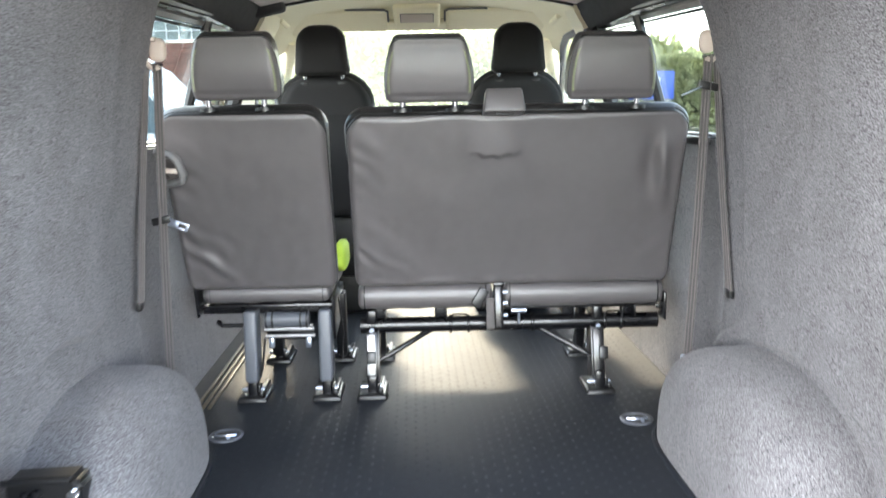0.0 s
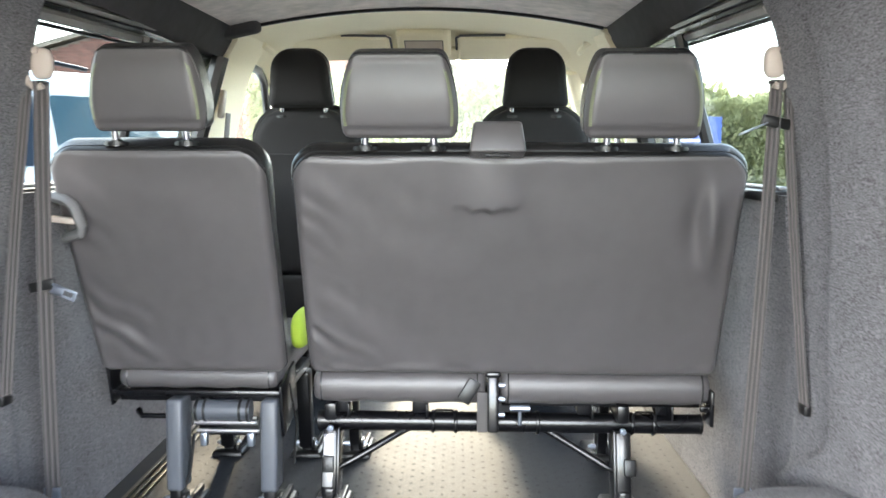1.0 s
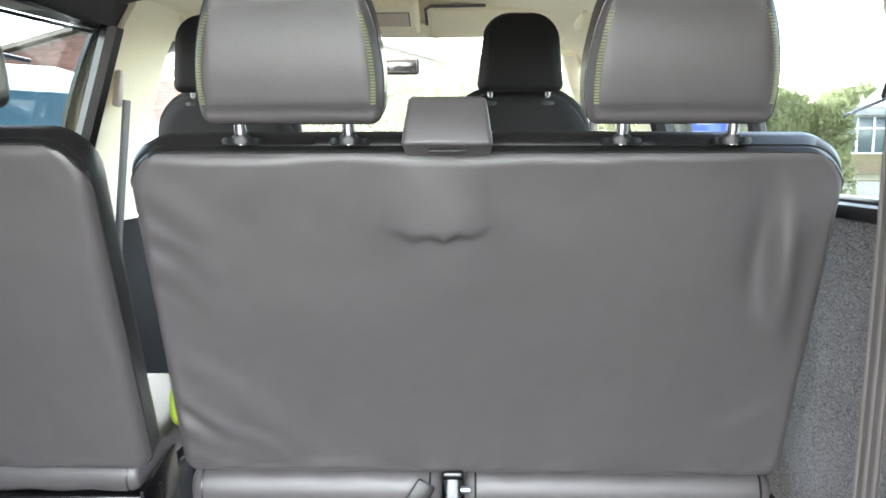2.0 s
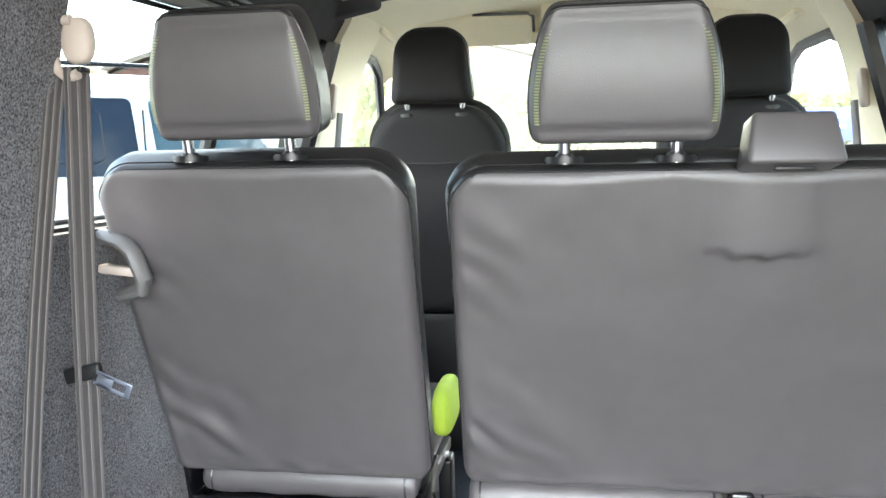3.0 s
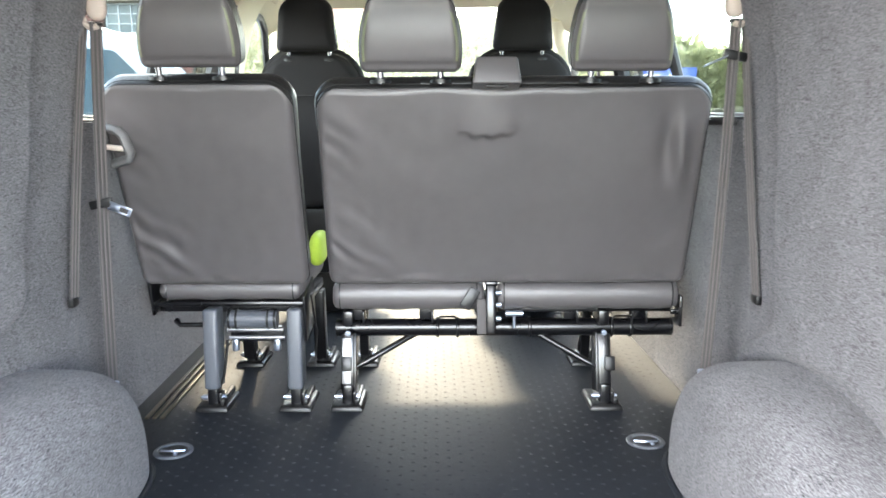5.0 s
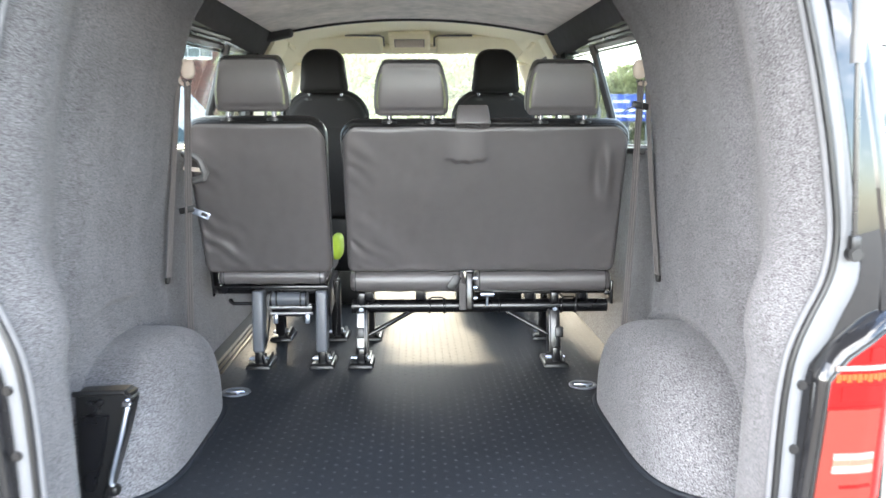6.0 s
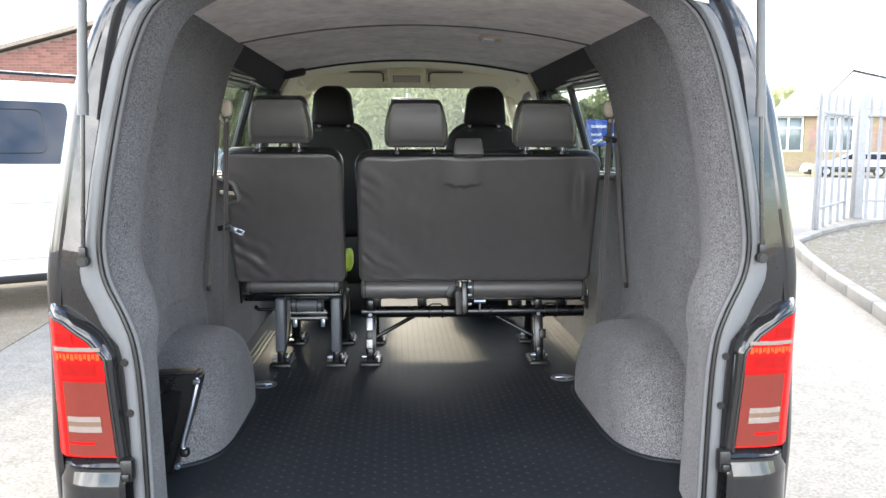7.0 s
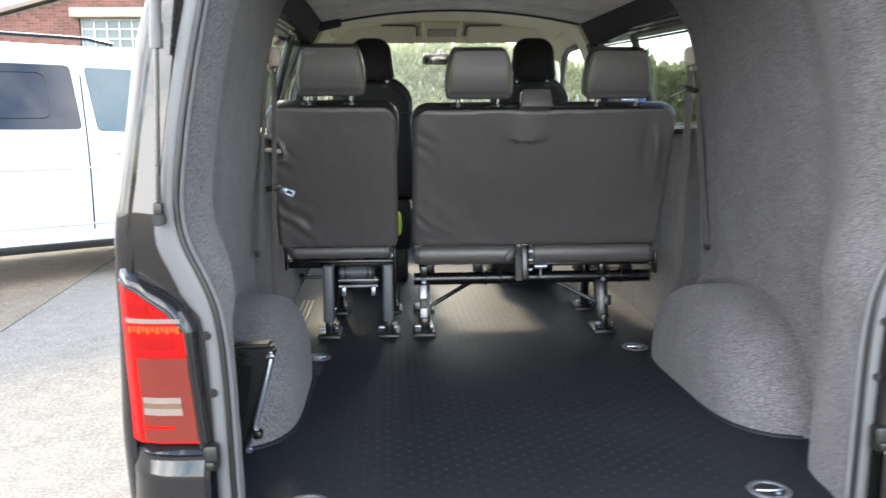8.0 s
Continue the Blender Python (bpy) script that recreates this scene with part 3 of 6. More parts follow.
# ---- van outside ----
van = thing("van", (0, 0, 0), "glossy black panel van with its tailgate open", "van")
for side in (-1, 1):
    rear = side_sheet(skin_at, side, 0.02, 1.2, 0.36, 1.99, -0.012, ny=14, nz=30)
    part("side_panel", rear, PAINT, van)
    part("lower_side", side_sheet(skin_at, side, 1.2, 4.1, 0.36, 1.395, -0.012, nz=16), PAINT, van)
    part("front_wing", side_sheet(lambda z, y: skin_at(z, y) - 0.06 * (y - 4.1) ** 2, side, 4.1, 4.74, 0.36, 1.06, -0.012, nz=8), PAINT, van)
    part("upper_side", side_sheet(skin_at, side, 1.2, 3.3, 1.86, 1.99, -0.012, nz=6), PAINT, van)
    part("door_post", side_sheet(skin_at, side, 2.45, 2.82 if side < 0 else 2.64, 1.39, 1.87, -0.012, ny=3, nz=8), PAINT, van)
    # rear frame between the opening and the corner, with a stepped channel
    zs = steps(0.42, 1.90, 60)
    # flange widened near the lamp top: its pale grey paints in reflected sky
    def flange_wide(z):
        return 0.030 + 0.024 * ease((1.34 - z) / 0.15) * ease((z - 1.05) / 0.06)

    def flange_pt(z, f):
        return Vector((mid(0) + side * (wall_at(z, 0) + 0.007 + flange_wide(z) * f), 0.006 - 0.006 * math.sin(f * math.pi) ** 0.5, z))
    part("opening_flange", slab(flange_pt, zs, steps(0, 1, 6), (0, 0.02, 0)), PAINT_INNER, van, "grey flange round the tailgate opening, its wide part painting in sky reflection")
    def corner_pt(z, f):
        inner, outer = wall_at(z, 0) + 0.007 + flange_wide(z), skin_at(z, 0.15)
        return Vector((mid(0) + side * (inner + (outer - inner) * (1.06 * f - 0.06 * f ** 8)), 0.004 + 0.036 * f + 0.109 * f ** 12, z))
    part("rear_corner", slab(corner_pt, zs, steps(0, 0.7, 5) + steps(0.74, 1, 14), (-side * 0.004, 0.015, 0)), PAINT, van, "glossy dark paint on the rear corner")
    part("door_seal", a_tube([(mid(0) + side * (wall_at(z, 0) + 0.004), 0.002, z) for z in zs], 0.006, 8), BLACK_PLASTIC, van)
    # rubber edging along the carpet
    part("edge_trim", a_tube([(mid(0) + side * (wall_at(z, 0.0) - 0.003), 0.012, z) for z in steps(0.59, 1.90, 60)], 0.0075, 10), SEAL, van)
    # bumper corner
    bump = part("bumper_corner", slab(lambda a, z: Vector((0.006 + side * (0.712 + 0.197 * math.sin(a * math.pi / 2) ** 0.7), -0.045 + 0.30 * (1 - math.cos(a * math.pi / 2)) ** 1.3 + 0.015 * (z > 0.76), z)), steps(0, 1, 14), [0.32, 0.36, 0.5, 0.66, 0.735, 0.75, 0.772, 0.782], (-side * 0.01, 0.012, 0)), PAINT, van)
    part("bumper_ledge", slab(lambda a, f: Vector((0.006 + side * (0.712 + (0.197 - 0.03 * f) * math.sin(a * math.pi / 2) ** 0.7), -0.028 + 0.03 * f + 0.30 * (1 - math.cos(a * math.pi / 2)) ** 1.3, 0.786 + 0.026 * f)), steps(0, 1, 14), steps(0, 1, 3), (0, 0.004, -0.01)), PAINT, van)
    part("bumper_stop", box(a_box((mid(0) + side * 0.700, -0.014, 0.775), (0.03, 0.03, 0.055), bevel=0.008), (mid(0) + side * 0.700, -0.022, 0.762), (0.02, 0.03, 0.02), bevel=0.006), BLACK_PLASTIC, van)
    part("frame_channel", a_box((mid(0) + side * 0.722, 0.004, 0.88), (0.012, 0.012, 0.30), (0, side * 2, 0), bevel=0.004), BLACK_PLASTIC, van)
    for z in (1.025, 0.905):
        part("frame_plug", disc(bmesh.new(), (mid(0) + side * (wall_at(z, 0) + 0.030), -0.001, z), 0.009, 0.008, "Y", 14, 0.002), BLACK_STEEL, van)
    # tail lamp, wrapped round the corner
    def lamp_pt(f, z, out=0.0):
        x = table([(0, 0.722), (0.55, 0.842), (0.7, 0.866), (0.8, 0.876), (1, 0.890)], f)
        y = table([(0, -0.012), (0.35, -0.008), (0.55, 0.004), (0.7, 0.03), (0.8, 0.07), (1, 0.19)], f)
        lean = (z - 0.81) * 0.09
        return Vector((0.006 + side * (x + lean * (1 - f)), y - 0.012 - out, z))
    tail = part("tail_lamp", slab(lambda f, v: lamp_pt(f, 0.808 + (table([(0, 1.035), (0.15, 1.075), (0.45, 1.118), (0.7, 1.135), (1, 1.115)], f) - 0.808) * v), steps(0, 1, 24), steps(0, 1, 20), (0, 0.03, 0)), LAMP_RED, van, "red and clear tail lamp lens")
    def lamp_band(name, f0, f1, z0, z1, mat, out=0.0015, n=14):
        part(name, slab(lambda f, z: lamp_pt(f, z, out), steps(f0, f1, n), steps(z0, z1, 3), (0, 0.003, 0)), mat, tail)
    lamp_band("lower_lens", 0.0, 0.50, 0.812, 0.985, LAMP_DULL)
    lamp_band("lens_seam", 0.0, 0.52, 0.987, 0.991, LAMP_DEEP, 0.002)
    lamp_band("upper_lens_shade", 0.10, 0.50, 1.000, 1.028, LAMP_DEEP, 0.001)
    lamp_band("light_line", 0.01, 0.60, 1.057, 1.066, LAMP_WHITE, 0.003)
    lamp_band("top_lens", 0.32, 0.54, 1.072, 1.097, LAMP_DEEP)
    lamp_band("reverse_lens_top", 0.11, 0.48, 0.893, 0.905, LAMP_WHITE, 0.003)
    lamp_band("reverse_gap", 0.11, 0.48, 0.882, 0.893, LAMP_TAN, 0.003)
    lamp_band("reverse_lens_low", 0.11, 0.48, 0.868, 0.882, LAMP_WHITE, 0.003)
    lamp_band("lower_reflector", 0.20, 0.48, 0.839, 0.845, LAMP_RED, 0.003)
    for k in range(11):
        f = 0.03 + 0.049 * k
        lamp_band("amber_tooth", f, f + 0.040, 1.036 + (0.004 if k % 2 else 0), 1.051, LAMP_AMBER, 0.003, 2)
    LAMP_TOP = [(0, 1.035), (0.15, 1.075), (0.45, 1.118), (0.7, 1.135), (1, 1.115)]
    edge = [(lamp_pt(0, z), 180.0) for z in steps(0.795, 1.03, 8)] + [(lamp_pt(f, table(LAMP_TOP, f)), 180.0 - 90.0 * ease(f / 0.4 + 0.1)) for f in steps(0.01, 1.0, 20)]
    def shoulder_pt(k, v):
        p, a = edge[int(k)]
        wide, a = 0.021 + 0.013 * ease((k - 6) / 8), radians(a)
        return p + Vector((-side * math.cos(a) * -1 * wide * math.sin(v * math.pi / 2), 0.006 + 0.045 * (1 - math.cos(v * math.pi / 2)), 0.003 + math.sin(a) * wide * math.sin(v * math.pi / 2)))
    part("lamp_shoulder", slab(shoulder_pt, range(len(edge)), steps(0, 1, 8), (0, 0.008, 0)), PAINT, van, "glossy black shoulder round the tail lamp")
    part("lamp_gasket", a_tube([p + Vector((-side * 0.002, 0.004, 0.002)) for p, a in edge], 0.0045, 8), BLACK_PLASTIC, van)
    # channel's bright reflection is put into this plate's paler grey
    part("channel_plate", slab(lambda z, f: Vector((mid(0) + side * (wall_at(z, 0) + 0.036 + 0.022 * f), 0.006 + 0.004 * f, z)), steps(0.80, 1.10, 12), steps(0, 1, 2), (0, 0.006, 0)), PAINT_INNER, van)
    # gas strut
    sx = mid(0) + side * 0.774 - 0.003
    strut = thing("gas_strut", (sx, 0.0, 1.26), "black gas strut holding the tailgate up", "gas strut", "gas struts")
    part("rod", a_tube([(sx, -0.012, 1.275), (sx - side * 0.020, -0.02, 1.62)], 0.0048, 10), BLACK_STEEL, strut)
    part("cylinder", a_tube([(sx - side * 0.019, -0.02, 1.60), (sx - side * 0.048, -0.035, 2.08)], 0.0106, 14), STRUT_GREY, strut)
    part("end_collar", a_tube([(sx - side * 0.0188, -0.02, 1.585), (sx - side * 0.0215, -0.0215, 1.632)], 0.0124, 14), STRUT_GREY, strut)
    part("ball_socket", box(disc(bmesh.new(), (sx, -0.012, 1.262), 0.013, 0.022, "Y", 14, 0.003), (sx, -0.012, 1.28), (0.018, 0.018, 0.03), bevel=0.005), BLACK_PLASTIC, strut)
part("sill_plate", a_box((mid(0), -0.02, 0.578), (1.32, 0.06, 0.03), bevel=0.008), BLACK_PLASTIC, van)
part("bumper_middle", a_box((mid(0), -0.02, 0.45), (1.42, 0.05, 0.2), bevel=0.02), PAINT, van)
part("under_body", a_box((mid(2), 2.1, 0.46), (1.75, 4.1, 0.14), bevel=0.03), BLACK_PLASTIC, van)
part("roof", slab(lambda x, y: Vector((mid(y) + x, y, 2.05 - 0.055 * (x / 0.63) ** 2 - 0.06 * (abs(x) > 0.7) - 0.06 * max(0, y - 2.9))), steps(-0.74, 0.74, 18), steps(0.03, 3.27, 10), (0, 0, 0.012)), PAINT, van)
part("rear_header", a_box((mid(0), 0.03, 1.95), (1.26, 0.05, 0.10), bevel=0.02), PAINT_INNER, van)
part("nose", slab(lambda x, y: Vector((mid(y) + x * (1 - 0.12 * max(0, y - 4.3)), y, 1.22 - 0.22 * (y - 4.1) - 0.05 * x * x)), steps(-0.9, 0.9, 8), steps(4.12, 4.75, 5), (0, 0, -0.02)), PAINT, van)
part("front_fascia", slab(lambda x, z: Vector((mid(4.7) + x, 4.80 - 0.10 * x * x - 0.06 * max(0, z - 0.7), z)), steps(-0.88, 0.88, 10), steps(0.32, 1.10, 6), (0, -0.03, 0)), PAINT, van)
tail_door = part("tailgate", slab(lambda x, f: Vector((x, 0.06 - 1.12 * f, 2.06 + 0.16 * f + 0.03 * math.sin(f * 3.1))), steps(-0.76, 0.76, 10), steps(0, 1, 10), (0, 0.01, 0.06)), PAINT, van)

# the van's rear end leans forward above the waist
bpy.context.view_layer.update()
for ob in bpy.data.objects:
    if ob.type != "MESH" or ob.name.startswith(("ground", "road", "tailgate", "roof")):
        continue
    to_world, to_mesh = ob.matrix_world.copy(), ob.matrix_world.inverted()
    for v in ob.data.vertices:
        p = to_world @ v.co
        if p.z > 1.2 and p.y < 0.75:
            lean = 0.10 * (p.z - 1.2) ** 2 * (1 - ease(max(0.0, p.y) / 0.75))
            p += Vector((p.x * 0.55 * lean, lean, (p.z - 1.495) * 0.55 * lean))
            v.co = to_mesh @ p

# ---- rear passenger seats ----
def pillow(name, parent, place, w0, w1, h, thick, r_top, r_bot, R, back_mat, shell_mat, nu=36, nv=30, disp=None, crown=0.018, back_name="back_panel", shape=None, cap=0.0):
    """A padded panel: its back in one mesh, front and side band in another; within cap of its top edge the band takes over. place: the pose of its lower middle, x across, z up, -y the back."""
    def cell(s, t, face):
        v = 0.5 - 0.5 * math.cos(math.pi * t) * (0.55 + 0.45 * abs(math.cos(math.pi * t)))
        full = (w0 + (w1 - w0) * v) / 2 * (shape(v) if shape else 1.0)
        z, hw = v * h, full
        for d, r in (((1 - v) * h, r_top), (v * h, r_bot)):
            if d < r:
                hw -= r - math.sqrt(max(0.0, r * r - (r - d) ** 2))
        u = math.sin(math.pi / 2 * s) * 0.45 + s * 0.55
        x = u * hw
        d = min(hw - abs(x), (1 - v) * h, v * h)
        roll = R - math.sqrt(max(0.0, R * R - (R - d) ** 2)) if d < R else 0.0
        y = thick / 2 - roll
        if disp and face < 0:
            y += disp(x, z) * min(1.0, d / 0.02)
        return Vector((x, face * y, z))
    ss, ts = steps(-1, 1, nu), steps(0, 1, nv)
    back, shell = bmesh.new(), bmesh.new()
    rows = [[back.verts.new(place @ cell(s, t, -1)) for s in ss] for t in ts]
    grid_faces(back, rows)
    if cap:
        inward = place.inverted()
        over_seam = []
        for face in back.faces:
            p = inward @ face.calc_center_median()
            full = (w0 + (w1 - w0) * p.z / h) / 2 * (shape(p.z / h) if shape else 1.0)
            a, b = max(0.0, abs(p.x) - full + r_top), max(0.0, p.z - h + r_top)
            if p.z > h - max(r_top, 0.02) and r_top - math.hypot(a, b) < cap * ease((p.z - h + r_top) / r_top * 1.6):
                over_seam.append(face)
        for face in over_seam:
            shell.faces.new([shell.verts.new(v.co) for v in face.verts])
        bmesh.ops.delete(back, geom=over_seam, context="FACES")
    front = [[shell.verts.new(place @ cell(s, t, 1)) for s in ss] for t in ts]
    grid_faces(shell, front, True)
    border = [(s, ts[0]) for s in ss] + [(ss[-1], t) for t in ts[1:]] + [(s, ts[-1]) for s in ss[-2::-1]] + [(ss[0], t) for t in ts[-2:0:-1]]
    fore = front[0][:] + [r[-1] for r in front[1:]] + front[-1][-2::-1] + [r[0] for r in front[-2:0:-1]]
    centre = Vector((0, 0, h / 2))
    loops = [fore]
    for f in (0.5, 0.0, -0.5):
        loop = []
        for s, t in border:
            p = cell(s, t, -1)
            q = Vector((p.x, 0, p.z))
            n = Vector((q.x / max(w0, w1), 0, (q.z - h / 2) / h))
            n = n.normalized() if n.length else n
            rise = crown * (0.15 + 0.85 * ease((n.z - 0.25) / 0.45))
            loop.append(shell.verts.new(place @ (q + n * rise * (1 - (f - 0.15) ** 2 * 1.9) + Vector((0, f * 2 * (thick / 2 - R), 0)))))
        loops.append(loop)
    aft = [shell.verts.new(place @ cell(s, t, -1)) for s, t in border]
    loops.append(aft)
    for a, b in zip(loops, loops[1:]):
        for k in range(len(a)):
            shell.faces.new((a[k], a[(k + 1) % len(a)], b[(k + 1) % len(a)], b[k]))
    seam = [place @ (cell(s, t, -1) + Vector((0, 0.0005, 0))) for s, t in border]
    bmesh.ops.remove_doubles(back, verts=back.verts, dist=0.0004)
    bmesh.ops.remove_doubles(shell, verts=shell.verts, dist=0.0004)
    main = part(name, shell, shell_mat, parent, angle=70)
    part(back_name, back, back_mat, main, "dark grey leatherette back cover", angle=80)
    if cap:
        for k, (s, t) in enumerate(border):
            p = cell(s, t, -1)
            if p.z > h - r_top:
                full = (w0 + (w1 - w0) * p.z / h) / 2 * (shape(p.z / h) if shape else 1.0)
                hub = Vector((math.copysign(min(abs(p.x), full - r_top), p.x), 0, h - r_top))
                n = hub - Vector((p.x, 0, p.z))
                c = cap * ease((p.z - h + r_top) / r_top * 1.6)
                q = Vector((p.x, 0, p.z)) + n.normalized() * c
                roll = R - math.sqrt(max(0.0, R * R - (R - c) ** 2)) if c < R else 0.0
                q.y = -(thick / 2 - roll + (disp(q.x, q.z) * min(1.0, c / 0.02) if disp else 0.0)) - 0.0004
                seam[k] = place @ q
    clean = [p for k, p in enumerate(seam) if (p - seam[k - 1]).length > 0.003]
    part("piping", a_tube(clean, 0.0018 if cap else 0.0022, 6, closed=True), PIPING, main)
    return main


LEAN = radians(21.2)


def seat_frame(x, y=1.575, z=0.956, lean=LEAN, inset=0.06):
    m = Matrix.Translation((x, y, z)) @ Matrix.Rotation(lean, 4, "X")
    return m @ Matrix.Translation((0, inset, 0))


def folds(x, z, w, h, left=1.0, right=0.4):
    """Slack folds fanning from the lower corners, and a slight sag."""
    e = 0.0
    for s, k in ((-1, left), (1, right)):
        d = (w / 2 - s * x) if s > 0 else (w / 2 + x)
        zone = max(0.0, 1 - d / 0.19) * max(0.0, 1 - abs(z - 0.11) / 0.19)
        e += k * 0.0055 * zone * math.sin((z * 1.0 + d * 0.85) * 78 + 3.0 * noise.noise(Vector((x * 9, z * 9, 4)))) * (0.5 + 1.3 * noise.noise(Vector((x * 13, z * 13, 7)))) * max(0.0, min(1.0, d / 0.02))
        top = max(0.0, 1 - d / 0.12) * max(0.0, 1 - abs(z - (h - 0.16)) / 0.14)
        e += k * 0.0026 * top * math.sin((z + d * 0.7) * 95 + 2 * noise.noise(Vector((x * 10, z * 10, 2))))
    e += 0.006 * (1 - (2 * x / w) ** 2) * math.sin(math.pi * z / h) + 0.007 * noise.noise(Vector((x * 4.2, z * 4.6, 1.3))) + 0.0024 * noise.noise(Vector((x * 11, z * 11, 3.1))) + 0.0014 * noise.noise(Vector((x * 24, z * 17, 6.4)))
    e += 0.004 * math.exp(-((z - 0.020) / 0.014) ** 2) * math.sin(x * 45 + 2 * math.sin(x * 13))
    return e


def double_disp(x, z):
    e = folds(x, z, 0.985, 0.594, 1.1, 0.25)
    dx, dz = x + 0.065, z - 0.452
    if dz > -0.05 and dz < 0.12:
        e += 0.015 * max(0.0, 1 - (dx / 0.078) ** 2) * ease((dz + 0.004 - 2.0 * dx * dx + 0.004 * math.sin(dx * 150)) / 0.007) * max(0.0, 1 - dz / 0.12)
    dx, dz = x - 0.43, z - 0.40
    e += 0.020 * math.exp(-((dx + 0.10 * dz) / 0.020) ** 2) * math.exp(-(dz / 0.09) ** 2)
    e -= 0.014 * math.exp(-((dx + 0.035) / 0.022) ** 2) * math.exp(-((dz - 0.03) / 0.08) ** 2)
    dx, dz = x + 0.42, z - 0.48
    e += 0.004 * math.exp(-(dx / 0.035) ** 2 - (dz / 0.04) ** 2)
    return e


BULGE = [(0, 1.0), (0.08, 1.04), (0.2, 1.085), (0.38, 1.125), (0.56, 1.13), (0.75, 1.10), (0.9, 1.035), (1.0, 0.96)]


def head_cushion(parent, x, y, z, w0, w1, h, thick, lean, mats, stitches=True, r=0.055):
    m = Matrix.Translation((x, y, z)) @ Matrix.Rotation(lean, 4, "X")
    shape = (lambda v: soft(BULGE, v, 0.08)) if stitches else None

    def swell(a, b):
        return 0.009 * math.sin(math.pi * b / h) - 0.016 * (b / h) ** 3 - (0.006 * ease((0.026 - b) / 0.005) if stitches else 0.0)
    # rear headrests: black cap edge paints in the dark of the top curving away
    head = pillow("headrest", parent, m, w0, w1, h, thick, r, 0.016 if stitches else 0.02, 0.016 if stitches else 0.03, mats[0], mats[1], 26, 34 if stitches else 18, swell, 0.004, "headrest_back", shape, 0.004 if stitches else 0.0)
    if stitches:
        for s in (-1, 1):
            bm = bmesh.new()
            n = 36
            for k in range(n):
                f = 0.15 + 0.79 * (k + 0.5) / n
                hw = (w0 + (w1 - w0) * f) / 2 * shape(f)
                b = bmesh.new()
                bmesh.ops.create_cube(b, size=1.0)
                b.transform(m @ Matrix.Translation((s * (hw - 0.0110), -thick / 2 - swell(0, f * h) + 0.0006, f * h)) @ Matrix.Rotation(s * radians(18), 4, "Z") @ Matrix.Diagonal((0.0065, 0.0014, 0.0019, 1)))
                merge(bm, b)
            part("stitching", bm, STITCH, head, "pale lime stitched seam", smooth=False)
    return head


def posts(parent, xs, y, z0, z1, lean):
    for x in xs:
        dy = -(z1 - z0) * math.tan(lean)
        post = part("headrest_post", a_tube([(x, y, z0), (x, y + dy, z1)], 0.0085, 12), CHROME, parent, "chrome headrest post")
        part("post_collar", disc(disc(bmesh.new(), (x, y + 0.002, z0 + 0.004), 0.027, 0.009, n=22, bevel=0.002), (x, y, z0 + 0.009), 0.013, 0.008, n=16), BLACK_PLASTIC, post)


def floor_foot(parent, x, y, angle=0):
    foot = part("floor_foot", box(a_box((x, y + 0.03, FLOOR + 0.009), (0.098, 0.155, 0.018), (0, 0, angle), bevel=0.007, taper=(0.88, 0.92)), (x + 0.028, y + 0.03, FLOOR + 0.026), (0.014, 0.13, 0.018), (0, 0, angle), bevel=0.004), BLACK_PLASTIC, parent, "black floor mounting foot")
    part("foot_latch", box(a_box((x, y, FLOOR + 0.042), (0.030, 0.05, 0.06), bevel=0.006), (x + 0.02, y - 0.006, FLOOR + 0.036), (0.010, 0.04, 0.03), bevel=0.003), BLACK_STEEL, foot)
    for dx in (-0.024, 0.022):
        part("bolt", disc(disc(bmesh.new(), (x + dx, y - 0.008, FLOOR + 0.034), 0.008, 0.018, "X", 10, 0.002), (x + dx * 1.3, y - 0.008, FLOOR + 0.034), 0.0045, 0.014, "X", 8, 0.001), PALE_STEEL, foot)


def cushion(parent, name, x0, x1, y, z, r, depth=0.43):
    """A seat cushion whose rolled rear edge shows under the backrest."""
    bm = bmesh.new()
    xs = [x0, x0 + 0.004, x0 + 0.012, x0 + 0.025] + steps(x0 + 0.05, x1 - 0.05, 14) + [x1 - 0.025, x1 - 0.012, x1 - 0.004, x1]
    rows = []
    for x in xs:
        e = min(x - x0, x1 - x)
        k = math.sqrt(max(0.0, 1 - (1 - min(1.0, e / 0.025)) ** 2)) * 0.35 + 0.65
        wob = 0.0015 * math.sin(x * 60) + 0.002 * noise.noise(Vector((x * 9, 0, 3)))
        ring_pts = []
        for a in steps(90, 270, 12):
            ring_pts.append((y + r * k * (math.cos(radians(a))) * 0.75, z + (r * k + wob) * math.sin(radians(a))))
        ring_pts += [(y + depth * 0.9, z - r * k), (y + depth, z - r * k * 0.5), (y + depth, z + 0.05 * k), (y + depth * 0.9, z + 0.075 * k), (y + 0.1, z + r * k + 0.01)]
        rows.append([bm.verts.new((x, py, pz)) for py, pz in ring_pts])
    for a, b in zip(rows, rows[1:]):
        for k in range(len(a)):
            bm.faces.new((a[k], a[(k + 1) % len(a)], b[(k + 1) % len(a)], b[k]))
    bm.faces.new(rows[0]), bm.faces.new(rows[-1][::-1])
    seat = part(name, bm, LEATHER, parent, angle=60)
    for x in (x0 + 0.02, x1 - 0.02):
        pts = [(x, y - r * 0.76 * 0.99 * math.sin(radians(a)), z + r * 1.0 * math.cos(radians(a))) for a in steps(10, 160, 10)]
        part("cushion_seam", a_tube(pts, 0.002, 5), PIPING, seat)
    return seat


